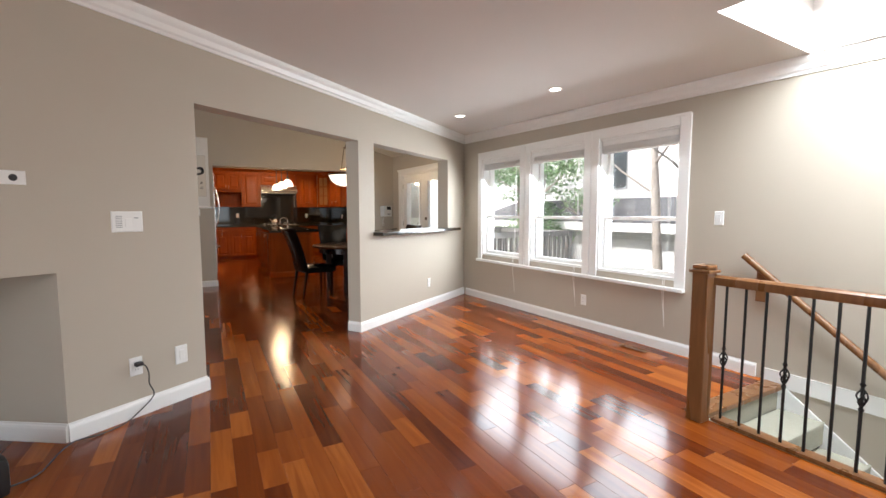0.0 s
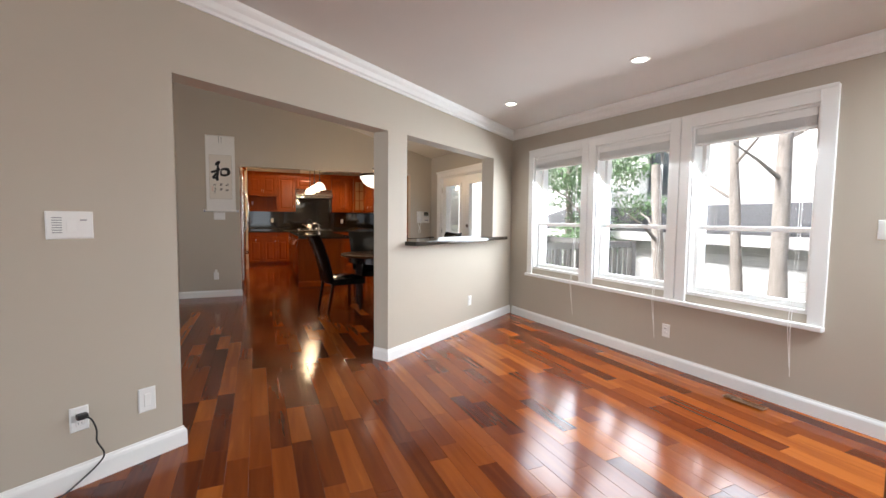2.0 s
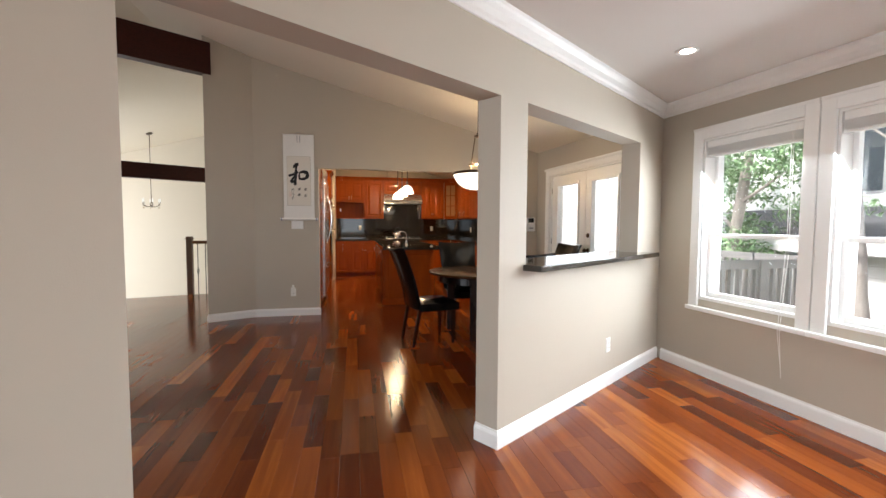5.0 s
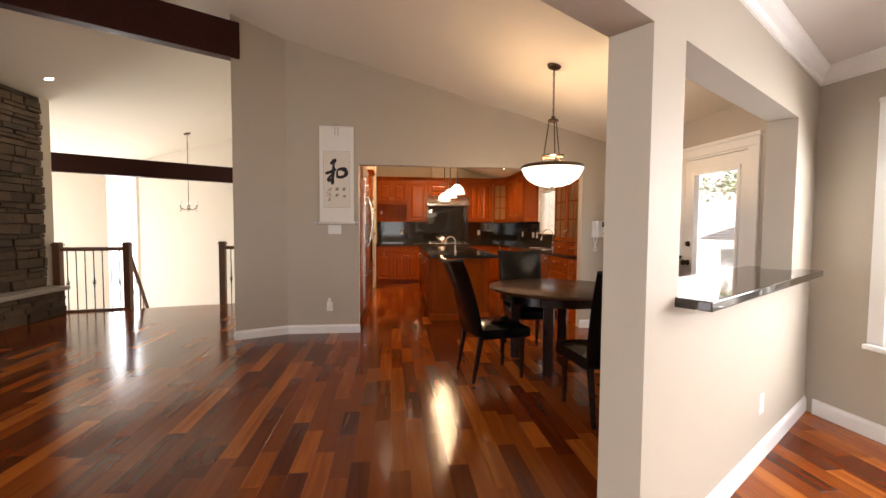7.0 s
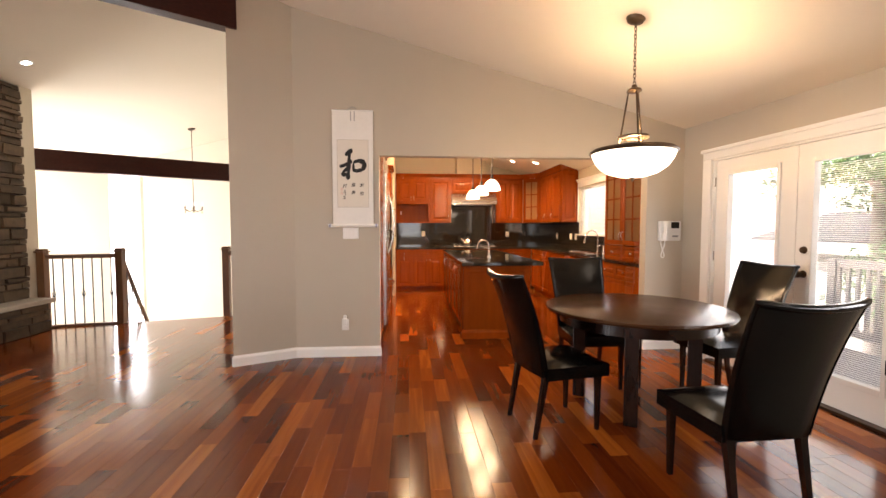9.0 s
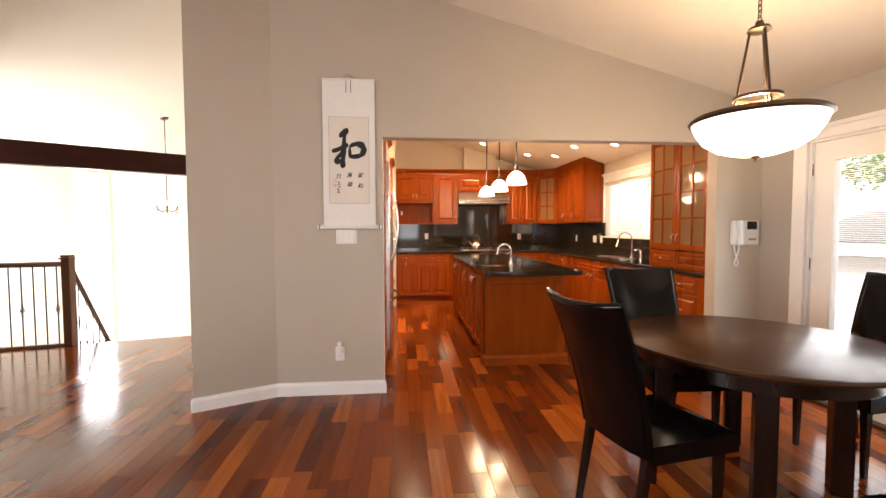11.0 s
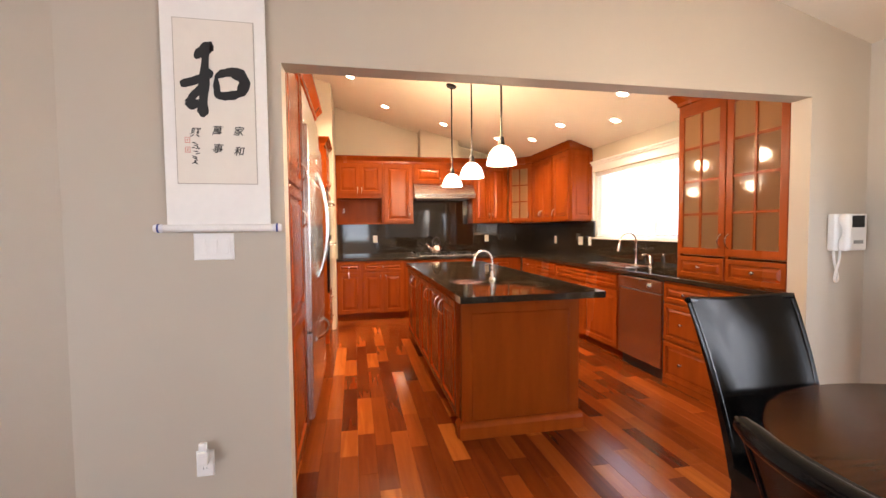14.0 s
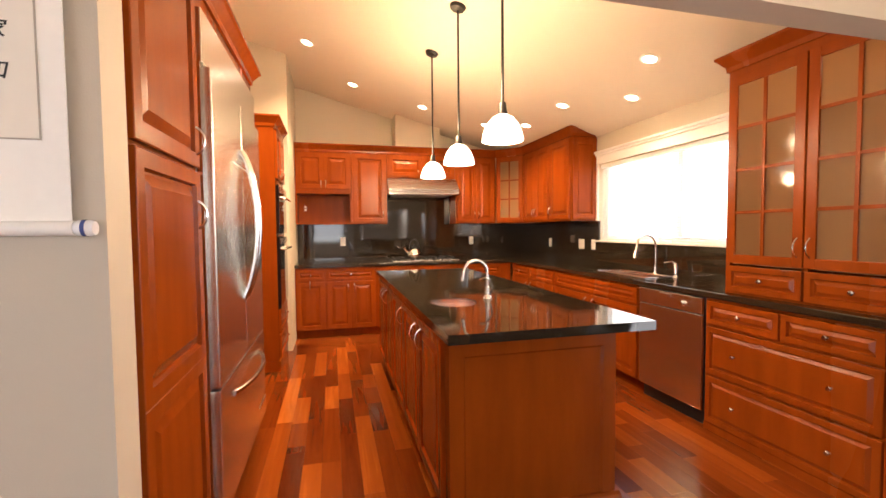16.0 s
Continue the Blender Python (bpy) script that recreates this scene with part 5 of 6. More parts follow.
for x, y in ((0.20, 10.95), (0.20, 11.86), (0.68, 12.63), (1.52, 12.58), (2.645, 9.97), (2.955, 10.55), (2.64, 11.17), (2.64, 12.0), (2.30, 12.45)):
    downlight(x, y, roof(x), 15.1, BULB, "kitchen recessed lights", KITP * (0.4 if x > 2.8 else 0.6 if x > 2.5 else 3.2 if y < 11.2 else 1.4), WARM)
for x, y in ((2.55, 4.57), (2.68, 3.08)):
    downlight(x, y, living(x, y), 0, BULBPALE, "living room recessed lights", 2.7, PALE)
downlight(-4.24, 9.43, roof(-4.24), -15.1, BULBPALE, "hall recessed lights", 2.7, PALE)

# ---------------------------------------------------------------- pass-through ledge
solo("pass_ledge", one((0.235, -0.13, 1.022), (2.16, PT + 0.12, 1.06), bev=0.005), GRANITE, "black granite ledge in the pass-through", "ledge", MP)

# ---------------------------------------------------------------- wall plates
def plate(label, category, m, w, h, kind="outlet", name="outlet"):
    """Local x along the wall, -y into the room, centred."""
    p = thing(name, label, category, m)
    part("cover", loops(bmesh.new(), w, h, [(0, 0), (0, 0.003), (0.005, 0.007)], ID, -w / 2, -h / 2), WHITE, p)
    if kind == "outlet":
        for s in (-1, 1):
            o = part("socket", one((-0.016, -0.0095, s * 0.02 - 0.014), (0.016, -0.006, s * 0.02 + 0.014), bev=0.003), WHITE, p)
            part("slot", box(one((-0.008, -0.0102, s * 0.02 - 0.004), (-0.006, -0.0094, s * 0.02 + 0.006)), (0.006, -0.0102, s * 0.02 - 0.004), (0.008, -0.0094, s * 0.02 + 0.006)), BLACKP, o)
    elif kind == "switch":
        n = max(1, round(w / 0.048 - 0.4))
        for i in range(n):
            x = (i - (n - 1) / 2) * 0.046
            part("rocker", one((x - 0.016, -0.011, -0.033), (x + 0.016, -0.006, 0.033), bev=0.003), TRIM, p)
    return p


ctl = plate("white audio control plate with a small speaker grille", "wall control", MP @ pose(-2.175, 0, 1.22), 0.17, 0.125, "", "wall_control")
g = bmesh.new()
for i in range(7):
    box(g, (-0.065, -0.0085, -0.035 + i * 0.011), (-0.03, -0.0065, -0.031 + i * 0.011))
part("grille", g, GREYP, ctl)
part("keypad", one((-0.015, -0.010, -0.03), (0.02, -0.0065, 0.02), bev=0.002), TRIM, ctl)
part("label_bar", one((0.035, -0.008, 0.02), (0.06, -0.0066, 0.026)), GREYP, ctl)
sn = plate("white sensor plate with a black round eye", "wall sensor", MP @ pose(-2.685, 0, 1.45), 0.12, 0.07, "", "wall_sensor")
part("eye", lathe(bmesh.new(), [(0, 0.012), (0.014, 0.010), (0.018, 0.0)], 16, pose(0.01, -0.006, 0, 90)), BLACKP, sn, smooth=True)
plate("white wall outlet with a black cord plugged in", "outlet", MP @ pose(-2.175, 0, 0.32), 0.072, 0.115)
plate("white cover plate near the opening", "outlet", MP @ pose(-1.895, 0, 0.315), 0.08, 0.125, "switch", "cover_plate")
plate("white wall outlet under the pass-through", "outlet", MP @ pose(1.44, 0, 0.33), 0.072, 0.115)
plate("white wall outlet under the windows", "outlet", ME @ pose(5.02, 0, 0.31), 0.072, 0.115)
plate("white light switch beside the window", "switch", ME @ pose(6.39, 0, 1.23), 0.072, 0.115, "switch", "light_switch")
plate("white triple light switch under the scroll", "switch", pose(-0.375, 8.41, 1.285), 0.16, 0.115, "switch", "light_switch")
o = plate("white wall outlet with a plug-in night light", "outlet", pose(-0.44, 8.41, 0.335), 0.072, 0.115)
nl = thing("night_light", "small white plug-in night light on the wall outlet", "night light", pose(-0.44, 8.398, 0.365))
part("body", one((-0.022, -0.035, -0.02), (0.022, 0.0, 0.04), bev=0.008), WHITE, nl)
part("shade", one((-0.016, -0.03, 0.04), (0.016, -0.006, 0.075), bev=0.007), TRIM, nl)
for x, z in ((0.06, 1.66), (0.55, 1.20), (2.44, 1.19)):
    plate("white kitchen outlet on the backsplash", "outlet", pose(x, 13.478, z), 0.07, 0.115)
for y, w in ((12.62, 0.07), (11.86, 0.115), (11.62, 0.07)):
    plate("white kitchen switch on the backsplash", "switch", pose(3.298, y, 1.17, 0, 0, -90), w, 0.115, "switch", "light_switch")
cord = thing("power_cord", "black power cord plugged into the outlet, trailing over the baseboard", "cord")
part("plug", one((-2.192, -0.045, 0.325), (-2.150, -0.010, 0.350), bev=0.006, m=MP), BLACKP, cord)
part("cable", tube(bmesh.new(), curved([MP @ Vector(p) for p in ((-2.165, -0.04, 0.337), (-2.145, -0.055, 0.32), (-2.125, -0.045, 0.26), (-2.122, -0.035, 0.20), (-2.095, -0.03, 0.13), (-2.115, -0.03, 0.09), (-2.19, -0.035, 0.04), (-2.27, -0.05, 0.009), (-2.40, -0.07, 0.006), (-2.52, -0.06, 0.018), (-2.60, -0.09, 0.006), (-2.75, -0.25, 0.006), (-2.90, -0.30, 0.03))]), 0.0038, 7), BLACKP, cord, smooth=True)
sp = solo("floor_speaker", box(bmesh.new(), (-0.16, -0.16, 0), (0.16, 0.16, 0.19), bev=0.05), BLACKP, "low black rounded box on the floor in the niche", "speaker", MP @ pose(-3.02, -0.20, 0.0), smooth=True)

# floor register
vt = thing("floor_register", "wooden floor vent register under the windows", "vent", ME @ pose(5.80, -0.21, 0.009) @ Matrix.Diagonal((0.85, 0.72, 0.5, 1)))
v = bmesh.new()
for p, q in (((-0.16, -0.055), (0.16, -0.045)), ((-0.16, 0.045), (0.16, 0.055)), ((-0.16, -0.045), (-0.145, 0.045)), ((0.145, -0.045), (0.16, 0.045))):
    box(v, (*p, 0.001), (*q, 0.009))
part("frame", v, OAK, vt)
for i in range(14):
    x = -0.14 + 0.0205 * i
    part("slat", one((x, -0.045, 0.001), (x + 0.009, 0.045, 0.007)), OAK, vt)
part("backing", one((-0.145, -0.045, 0.0), (0.145, 0.045, 0.001)), BLACKP, vt)

# ---------------------------------------------------------------- intercom handset
ic = thing("intercom", "white wall intercom with a handset and small screen", "intercom", pose(2.93, 8.408, 1.20))
part("body", one((0.0, -0.040, 0.0), (0.245, 0.0, 0.215), bev=0.012), WHITE, ic)
part("screen", one((0.130, -0.0425, 0.135), (0.222, -0.0385, 0.205), bev=0.002), OVENGLASS, ic, "small dark screen")
part("keys", one((0.145, -0.0425, 0.040), (0.215, -0.0385, 0.060), bev=0.0015), GREYP, ic)
hs = tube(bmesh.new(), [(0.055, -0.052, 0.004), (0.055, -0.056, 0.020), (0.055, -0.058, 0.050), (0.055, -0.066, 0.080), (0.055, -0.068, 0.108), (0.055, -0.066, 0.136), (0.055, -0.058, 0.166), (0.055, -0.056, 0.196), (0.055, -0.052, 0.212)],
          [0.018, 0.029, 0.030, 0.021, 0.019, 0.021, 0.030, 0.029, 0.018], 16)
part("handset", hs, WHITE, ic, smooth=True)
loop = [(0.052 + 0.022 * math.cos(math.pi * k / 40 * 3), -0.020 - 0.008 * math.sin(math.pi * k / 20), 0.003 - 0.185 * math.sin(math.pi * k / 40)) for k in range(41)]
part("coiled_cord", tube(bmesh.new(), loop, 0.0065, 7), WHITE, ic, "white looped handset cord", smooth=True)

# ---------------------------------------------------------------- hanging scroll
SCX, SCZ0, SCZ1 = -0.345, 1.365, 2.53
sc = thing("hanging_scroll", "white silk hanging scroll with black brush calligraphy", "scroll", pose(SCX, 8.405, 0))
part("silk", one((-0.205, -0.010, SCZ0 + 0.01), (0.205, -0.006, SCZ1), bev=0.0015), PAPER, sc)
part("paper", one((-0.155, -0.0135, 1.555), (0.155, -0.0102, 2.235)), RICE, sc)
e = bmesh.new()
for p, q in (((-0.158, 1.552), (0.158, 1.555)), ((-0.158, 2.235), (0.158, 2.238)), ((-0.158, 1.555), (-0.155, 2.235)), ((0.155, 1.555), (0.158, 2.235))):
    box(e, (p[0], -0.0125, p[1]), (q[0], -0.0102, q[1]))
part("paper_edging", e, SLATE, sc)
part("roller", tube(bmesh.new(), [(-0.215, -0.018, SCZ0), (0.215, -0.018, SCZ0)], 0.016, 14), PAPER, sc, smooth=True)
for s in (-1, 1):
    part("roller_knob", tube(bmesh.new(), [(s * 0.215, -0.018, SCZ0), (s * 0.222, -0.018, SCZ0), (s * 0.245, -0.018, SCZ0), (s * 0.252, -0.018, SCZ0)], [0.013, 0.018, 0.018, 0.015], 14), PORCELAIN, sc, "white glazed knob", smooth=True)
    part("knob_band", tube(bmesh.new(), [(s * 0.230, -0.018, SCZ0), (s * 0.238, -0.018, SCZ0)], 0.0186, 14), COBALT, sc, "blue glazed band", smooth=True)
part("top_rod", tube(bmesh.new(), [(-0.207, -0.012, SCZ1), (0.207, -0.012, SCZ1)], 0.008, 10), PAPER, sc, smooth=True)
part("hanging_cord", tube(bmesh.new(), [(-0.05, -0.012, SCZ1), (-0.02, -0.012, SCZ1 + 0.03), (0.0, -0.012, SCZ1 + 0.035), (0.02, -0.012, SCZ1 + 0.03), (0.05, -0.012, SCZ1)], 0.0035, 6), GREYP, sc)
rb = bmesh.new()
for x in (-0.022, 0.014):
    box(rb, (x, -0.0122, SCZ1 - 0.105), (x + 0.008, -0.0102, SCZ1))
part("ribbon", rb, GREYP, sc)


def stroke(bm, pts, widths, m, depth=0.0008):
    """A flat brush stroke of changing width through points."""
    n = len(pts)
    P = [Vector((x, z)) for x, z in pts]
    l, r = [], []
    for i in range(n):
        w = (P[min(i + 1, n - 1)] - P[max(i - 1, 0)]).normalized()
        nn = Vector((-w.y, w.x)) * widths[i] / 2
        a, b = P[i] + nn, P[i] - nn
        l.append(bm.verts.new(m @ Vector((a.x, -depth, a.y)))), r.append(bm.verts.new(m @ Vector((b.x, -depth, b.y))))
    for i in range(n - 1):
        bm.faces.new((l[i], l[i + 1], r[i + 1], r[i]))


# the large character, stroke by stroke, in a square of unit size
HE = [([(0.24, 0.80), (0.30, 0.86), (0.40, 0.93), (0.47, 0.97), (0.50, 0.90)], [0.05, 0.14, 0.17, 0.12, 0.03]),
      ([(0.02, 0.44), (0.08, 0.46), (0.20, 0.49), (0.34, 0.55), (0.46, 0.61), (0.50, 0.62)], [0.06, 0.13, 0.10, 0.11, 0.12, 0.04]),
      ([(0.40, 0.90), (0.38, 0.70), (0.36, 0.45), (0.34, 0.22), (0.33, 0.08), (0.32, 0.02)], [0.10, 0.13, 0.15, 0.14, 0.15, 0.06]),
      ([(0.34, 0.46), (0.26, 0.36), (0.17, 0.27), (0.09, 0.21)], [0.08, 0.10, 0.10, 0.05]),
      ([(0.08, 0.20), (0.16, 0.18), (0.26, 0.20), (0.34, 0.24)], [0.06, 0.13, 0.12, 0.05]),
      ([(0.54, 0.58), (0.54, 0.45), (0.55, 0.34), (0.56, 0.28)], [0.04, 0.09, 0.12, 0.05]),
      ([(0.52, 0.55), (0.62, 0.61), (0.76, 0.64), (0.90, 0.60), (0.97, 0.50), (0.90, 0.38), (0.80, 0.30)], [0.04, 0.11, 0.13, 0.17, 0.17, 0.14, 0.06]),
      ([(0.54, 0.32), (0.66, 0.31), (0.80, 0.33), (0.88, 0.38)], [0.08, 0.13, 0.12, 0.05])]
k = bmesh.new()
for i, (pts, ws) in enumerate(HE):
    fine, fw = [], []
    for a in range(len(pts) - 1):
        for s in range(4):
            q = s / 4
            fine.append((pts[a][0] * (1 - q) + pts[a + 1][0] * q, pts[a][1] * (1 - q) + pts[a + 1][1] * q))
            fw.append((ws[a] * (1 - q) + ws[a + 1] * q) * (1 + 0.12 * math.sin(7.3 * s + 3 * a + i)))
    fine.append(pts[-1]), fw.append(ws[-1])
    stroke(k, fine, fw, Matrix.Translation((-0.139, -0.0137 - 0.0001 * i, 1.826)) @ Matrix.Diagonal((0.268, 1, 0.312, 1)))
part("large_character", k, INK, sc, "bold black brushed character")


def letters(body, size, m):
    cu = bpy.data.curves.new("letters", "FONT")
    cu.body, cu.size, cu.align_x, cu.align_y, cu.offset, cu.resolution_u = body, size, "CENTER", "CENTER", 0.0006, 3
    cu.shear = 0.22
    ob = bpy.data.objects.new("letters", cu)
    scene.collection.objects.link(ob)
    dg = bpy.context.evaluated_depsgraph_get()
    me = bpy.data.meshes.new_from_object(ob.evaluated_get(dg))
    bpy.data.objects.remove(ob)
    bm = bmesh.new()
    bm.from_mesh(me)
    bpy.data.meshes.remove(me)
    bmesh.ops.transform(bm, matrix=m, verts=bm.verts)
    return bm


for ch, x, z in (("家", 0.085, 1.775), ("和", 0.085, 1.69), ("萬", 0.0, 1.775), ("事", 0.0, 1.70), ("興", -0.085, 1.765)):
    part("small_character", letters(ch, 0.042, pose(x, -0.0142, z, 90)), INK, sc, "small black written character")
st = bmesh.new()
sg = random.Random(21)
for i in range(4):
    z = 1.722 - 0.026 * i
    for k in range(3):
        a = (-0.090 + sg.uniform(-0.010, 0.006), z + sg.uniform(-0.008, 0.009))
        b = (a[0] + sg.uniform(0.006, 0.018), a[1] + sg.uniform(-0.010, 0.008))
        c = (b[0] + sg.uniform(-0.004, 0.006), b[1] + sg.uniform(-0.010, 0.002))
        stroke(st, [a, b, c], [0.003, 0.0055, 0.0015], Matrix.Translation((0, -0.0137 - 0.00006 * k, 0)))
part("signature", st, INK, sc, "small ink signature")
for z in (1.735, 1.695):
    b = bmesh.new()
    for p, q in (((-0.124, -0.012), (-0.1215, 0.012)), ((-0.1065, -0.012), (-0.104, 0.012)), ((-0.1215, 0.0095), (-0.1065, 0.012)), ((-0.1215, -0.012), (-0.1065, -0.0095)), ((-0.119, -0.001), (-0.109, 0.001)), ((-0.1155, -0.007), (-0.1130, 0.007))):
        box(b, (p[0], -0.0139, z + p[1]), (q[0], -0.0136, z + q[1]))
    part("seal", b, SEAL, sc, "small red seal stamp")

# ---------------------------------------------------------------- hall: beams, fireplace, railing, chandelier
UX, UY = math.cos(radians(33)), math.sin(radians(33))
bmx = one((-5.6, -0.07, 3.20), (0.03, 0.07, 3.60), pose(-1.44, 8.22, 0, 0, 0, 33), bev=0.006)
solo("ceiling_beam", bmx, BEAM, "dark stained wooden ceiling beam at the hall", "beam")
bmx = one((-3.3, -0.07, 2.17), (1.8, 0.07, 2.47), pose(-2.9, 12.0, 0, 0, 0, 33), bev=0.006)
solo("ceiling_beam", bmx, BEAM, "dark stained wooden tie beam across the foyer", "beam")

fp = thing("fireplace", "floor-to-ceiling ledge stone fireplace with a raised hearth", "fireplace")
FX = -4.70
b = bmesh.new()
prism(b, [(-5.7, 6.4), (FX - 0.045, 6.4), (FX - 0.045, 9.87), (-5.7, 9.87)], 0.0, roof)
part("backing", b, MORTAR, fp)
b = bmesh.new()
prism(b, [(-5.7, 9.871), (FX - 0.01, 9.871), (FX - 0.01, 10.07), (-5.7, 10.07)], 0.0, roof)
part("plaster_return", b, CREAM, fp, "smooth cream plaster side")
sr = random.Random(9)


def ledge(name, parent, y0, y1, z0, z1, x, depth=0.05, cap=None):
    """Rough stones laid in courses on the plane x, facing +x."""
    z = z0
    while z < z1 - 0.02:
        h = min(sr.choice((0.06, 0.085, 0.11, 0.14)), z1 - z)
        y = y0 - sr.random() * 0.2
        while y < y1 - 0.01:
            l = sr.uniform(0.16, 0.46)
            a, c = max(y, y0), min(y + l, y1)
            if c - a > 0.05:
                top = z + h - 0.008
                d = sr.uniform(0.2, 1.0) * depth
                s = bmesh.new()
                cut = lambda: sr.uniform(0.002, 0.012)
                lo = [s.verts.new((x - 0.05, yy, zz)) for yy, zz in ((a, z), (c, z), (c, top), (a, top))]
                md = [s.verts.new((x + d * 0.55, yy, zz)) for yy, zz in ((a + 0.002, z + 0.002), (c - 0.005, z + 0.002), (c - 0.005, top), (a + 0.002, top))]
                hi = [s.verts.new((x + d + sr.uniform(-0.008, 0.008), yy, zz)) for yy, zz in ((a + cut(), z + cut()), (c - 0.006 - cut(), z + cut()), (c - 0.006 - cut(), top - cut()), (a + cut(), top - cut()))]
                for p, q in ((lo, md), (md, hi)):
                    for k in range(4):
                        s.faces.new((p[k], p[(k + 1) % 4], q[(k + 1) % 4], q[k]))
                s.faces.new(hi)
                part(name, s, STONE, parent)
            y += l
        z += h


ledge("stone", fp, 8.1, 9.865, 0.43, roof(FX), FX)
hb = part("hearth", one((FX - 0.04, 6.4, 0.0), (-4.49, 9.90, 0.365)), MORTAR, fp)
ledge("stone", hb, 8.1, 9.90, 0.0, 0.36, -4.485, 0.04)
part("hearth_slab", one((FX - 0.04, 6.38, 0.366), (-4.41, 9.93, 0.425), bev=0.012), SLATE, fp)

DKOAK = material("dark_rail_wood", (0.21, 0.095, 0.042), 0.3, dark=(0.12, 0.05, 0.022), scale=6, stretch=(9, 9, 0.8))
rl = thing("hall_railing", "dark wooden railing with iron balusters at the hall stair", "railing")
P1, P2, P3 = (-4.64, 10.03), (-3.80, 10.25), (-2.52, 10.62)
for x, y in (P1, P2, P3):
    newel(rl, x, y, 1.06, mat=DKOAK)
way = Vector((P2[0] - P1[0], P2[1] - P1[1])).normalized()
part("handrail", mould(bmesh.new(), P1, P2, [(a, c + 0.925) for a, c in RAIL], out=(-way.y, way.x)), DKOAK, rl, smooth=True)
part("shoe_rail", mould(bmesh.new(), P1, P2, [(-0.03, 0), (0.03, 0), (0.03, 0.03), (-0.03, 0.03)], out=(-way.y, way.x)), DKOAK, rl)
for i in range(7):
    s = (i + 1) / 8
    baluster(rl, P1[0] + (P2[0] - P1[0]) * s, P1[1] + (P2[1] - P1[1]) * s, 0.93, 0.03, knuckle=i % 3 == 0)
part("handrail", tube(bmesh.new(), [(-3.81, 10.29, 0.93), (-4.15, 11.5, -0.38), (-4.28, 12.0, -0.92)], 0.03, 10), DKOAK, rl, smooth=True)
for i in range(8):
    s = (i + 1) / 9
    x, y, z = -3.81 - 0.47 * s, 10.29 + 1.71 * s, 0.93 - 1.85 * s
    baluster(rl, x, y, z, z - 0.9, knuckle=i % 3 == 0)
part("handrail", mould(bmesh.new(), (P3[0], P3[1]), (-1.45, 10.93), [(a, c + 0.925) for a, c in RAIL], out=(-way.y, way.x)), DKOAK, rl, smooth=True)
for i in range(8):
    s = (i + 1) / 9
    baluster(rl, P3[0] + 1.07 * s, P3[1] + 0.31 * s, 0.93, 0.0, knuckle=i % 3 == 0)
structure("foyer_floor", one((-8.2, 9.6, -1.5), (-1.3, 16.2, -1.4)), SLATE, "pale foyer floor below the hall", "floor")
b = bmesh.new()
for i in range(7):
    box(b, (P2[0] + 0.05, 10.75 + 0.26 * i, -1.4), (P3[0] - 0.05, 11.02 + 0.26 * i, -0.2 - 0.17 * i), pose(-0.3, 0.0, 0))
structure("foyer_steps", b, CARPET, "pale carpeted steps down to the foyer", "stairs")
cz = roof(-4.1)
chd = thing("chandelier", "small crystal chandelier on a long rod in the foyer", "chandelier", pose(-4.1, 13.0, 0))
part("canopy", lathe(bmesh.new(), [(0, -0.03), (0.06, -0.02), (0.07, 0.0), (0, 0)], 16, Matrix.Translation((0, 0, cz)) @ Matrix.Rotation(radians(-15), 4, "Y")), BRONZE, chd, smooth=True)
part("rod", tube(bmesh.new(), [(0, 0, cz - 0.02), (0, 0, 1.72)], 0.007, 8), BRONZE, chd)
for k in range(6):
    a = k * math.pi / 3
    arm = part("arm", tube(bmesh.new(), [(0, 0, 1.70), (0.08 * math.cos(a), 0.08 * math.sin(a), 1.66), (0.17 * math.cos(a), 0.17 * math.sin(a), 1.70), (0.18 * math.cos(a), 0.18 * math.sin(a), 1.77)], 0.007, 6), BRONZE, chd, smooth=True)
    part("candle", tube(bmesh.new(), [(0.18 * math.cos(a), 0.18 * math.sin(a), 1.77), (0.18 * math.cos(a), 0.18 * math.sin(a), 1.85)], 0.012, 8), WHITE, arm)
    part("crystal", lathe(bmesh.new(), [(0, 0), (0.012, 0.02), (0, 0.06)], 6, Matrix.Translation((0.17 * math.cos(a), 0.17 * math.sin(a), 1.62))), CABGLASS, arm)

# ---------------------------------------------------------------- outside
GZ = -2.7
g = bmesh.new()
box(g, (-300, -300, GZ - 0.5), (300, 300, GZ))
structure("ground", g, GRASS, "ground around the house", "ground")

# pale slab added outside to brighten the view through the foyer window
PALE_SLAB = material("pale_slab", (0.55, 0.54, 0.52), 0.9, scale=6, amount=0.25, bump=0.2)
structure("pavement", one((-14, 14.6, GZ), (6.5, 30, GZ + 0.04)), PALE_SLAB, "added pale slab brightening the view beyond the foyer", "pavement")
SKYGLOW = glow("sky_glow", (0.93, 0.97, 1.0), 1.0)
structure("backdrop", one((-0.6, -3.3, -2.6), (2.2, -3.25, 4.2), MF), SKYGLOW, "bright overcast sky beyond the foyer window", "backdrop")
dk = thing("deck", "grey wooden deck with a slatted railing outside the french doors", "deck", ME)
part("frame", one((-0.35, OUT + 0.01, -0.30), (2.75, 2.35, -0.16)), DECK, dk)
for i in range(14):
    y = OUT + 0.02 + 0.152 * i
    part("board", one((-0.35, y, -0.16), (2.75, y + 0.145, -0.125)), DECK, dk)
for x, y in ((-0.3, 2.28), (0.7, 2.28), (1.7, 2.28), (2.70, 2.28), (2.70, 1.2)):
    part("post", one((x - 0.045, y - 0.045, GZ), (x + 0.045, y + 0.045, 0.95), ID, 0.004), DECK, dk)
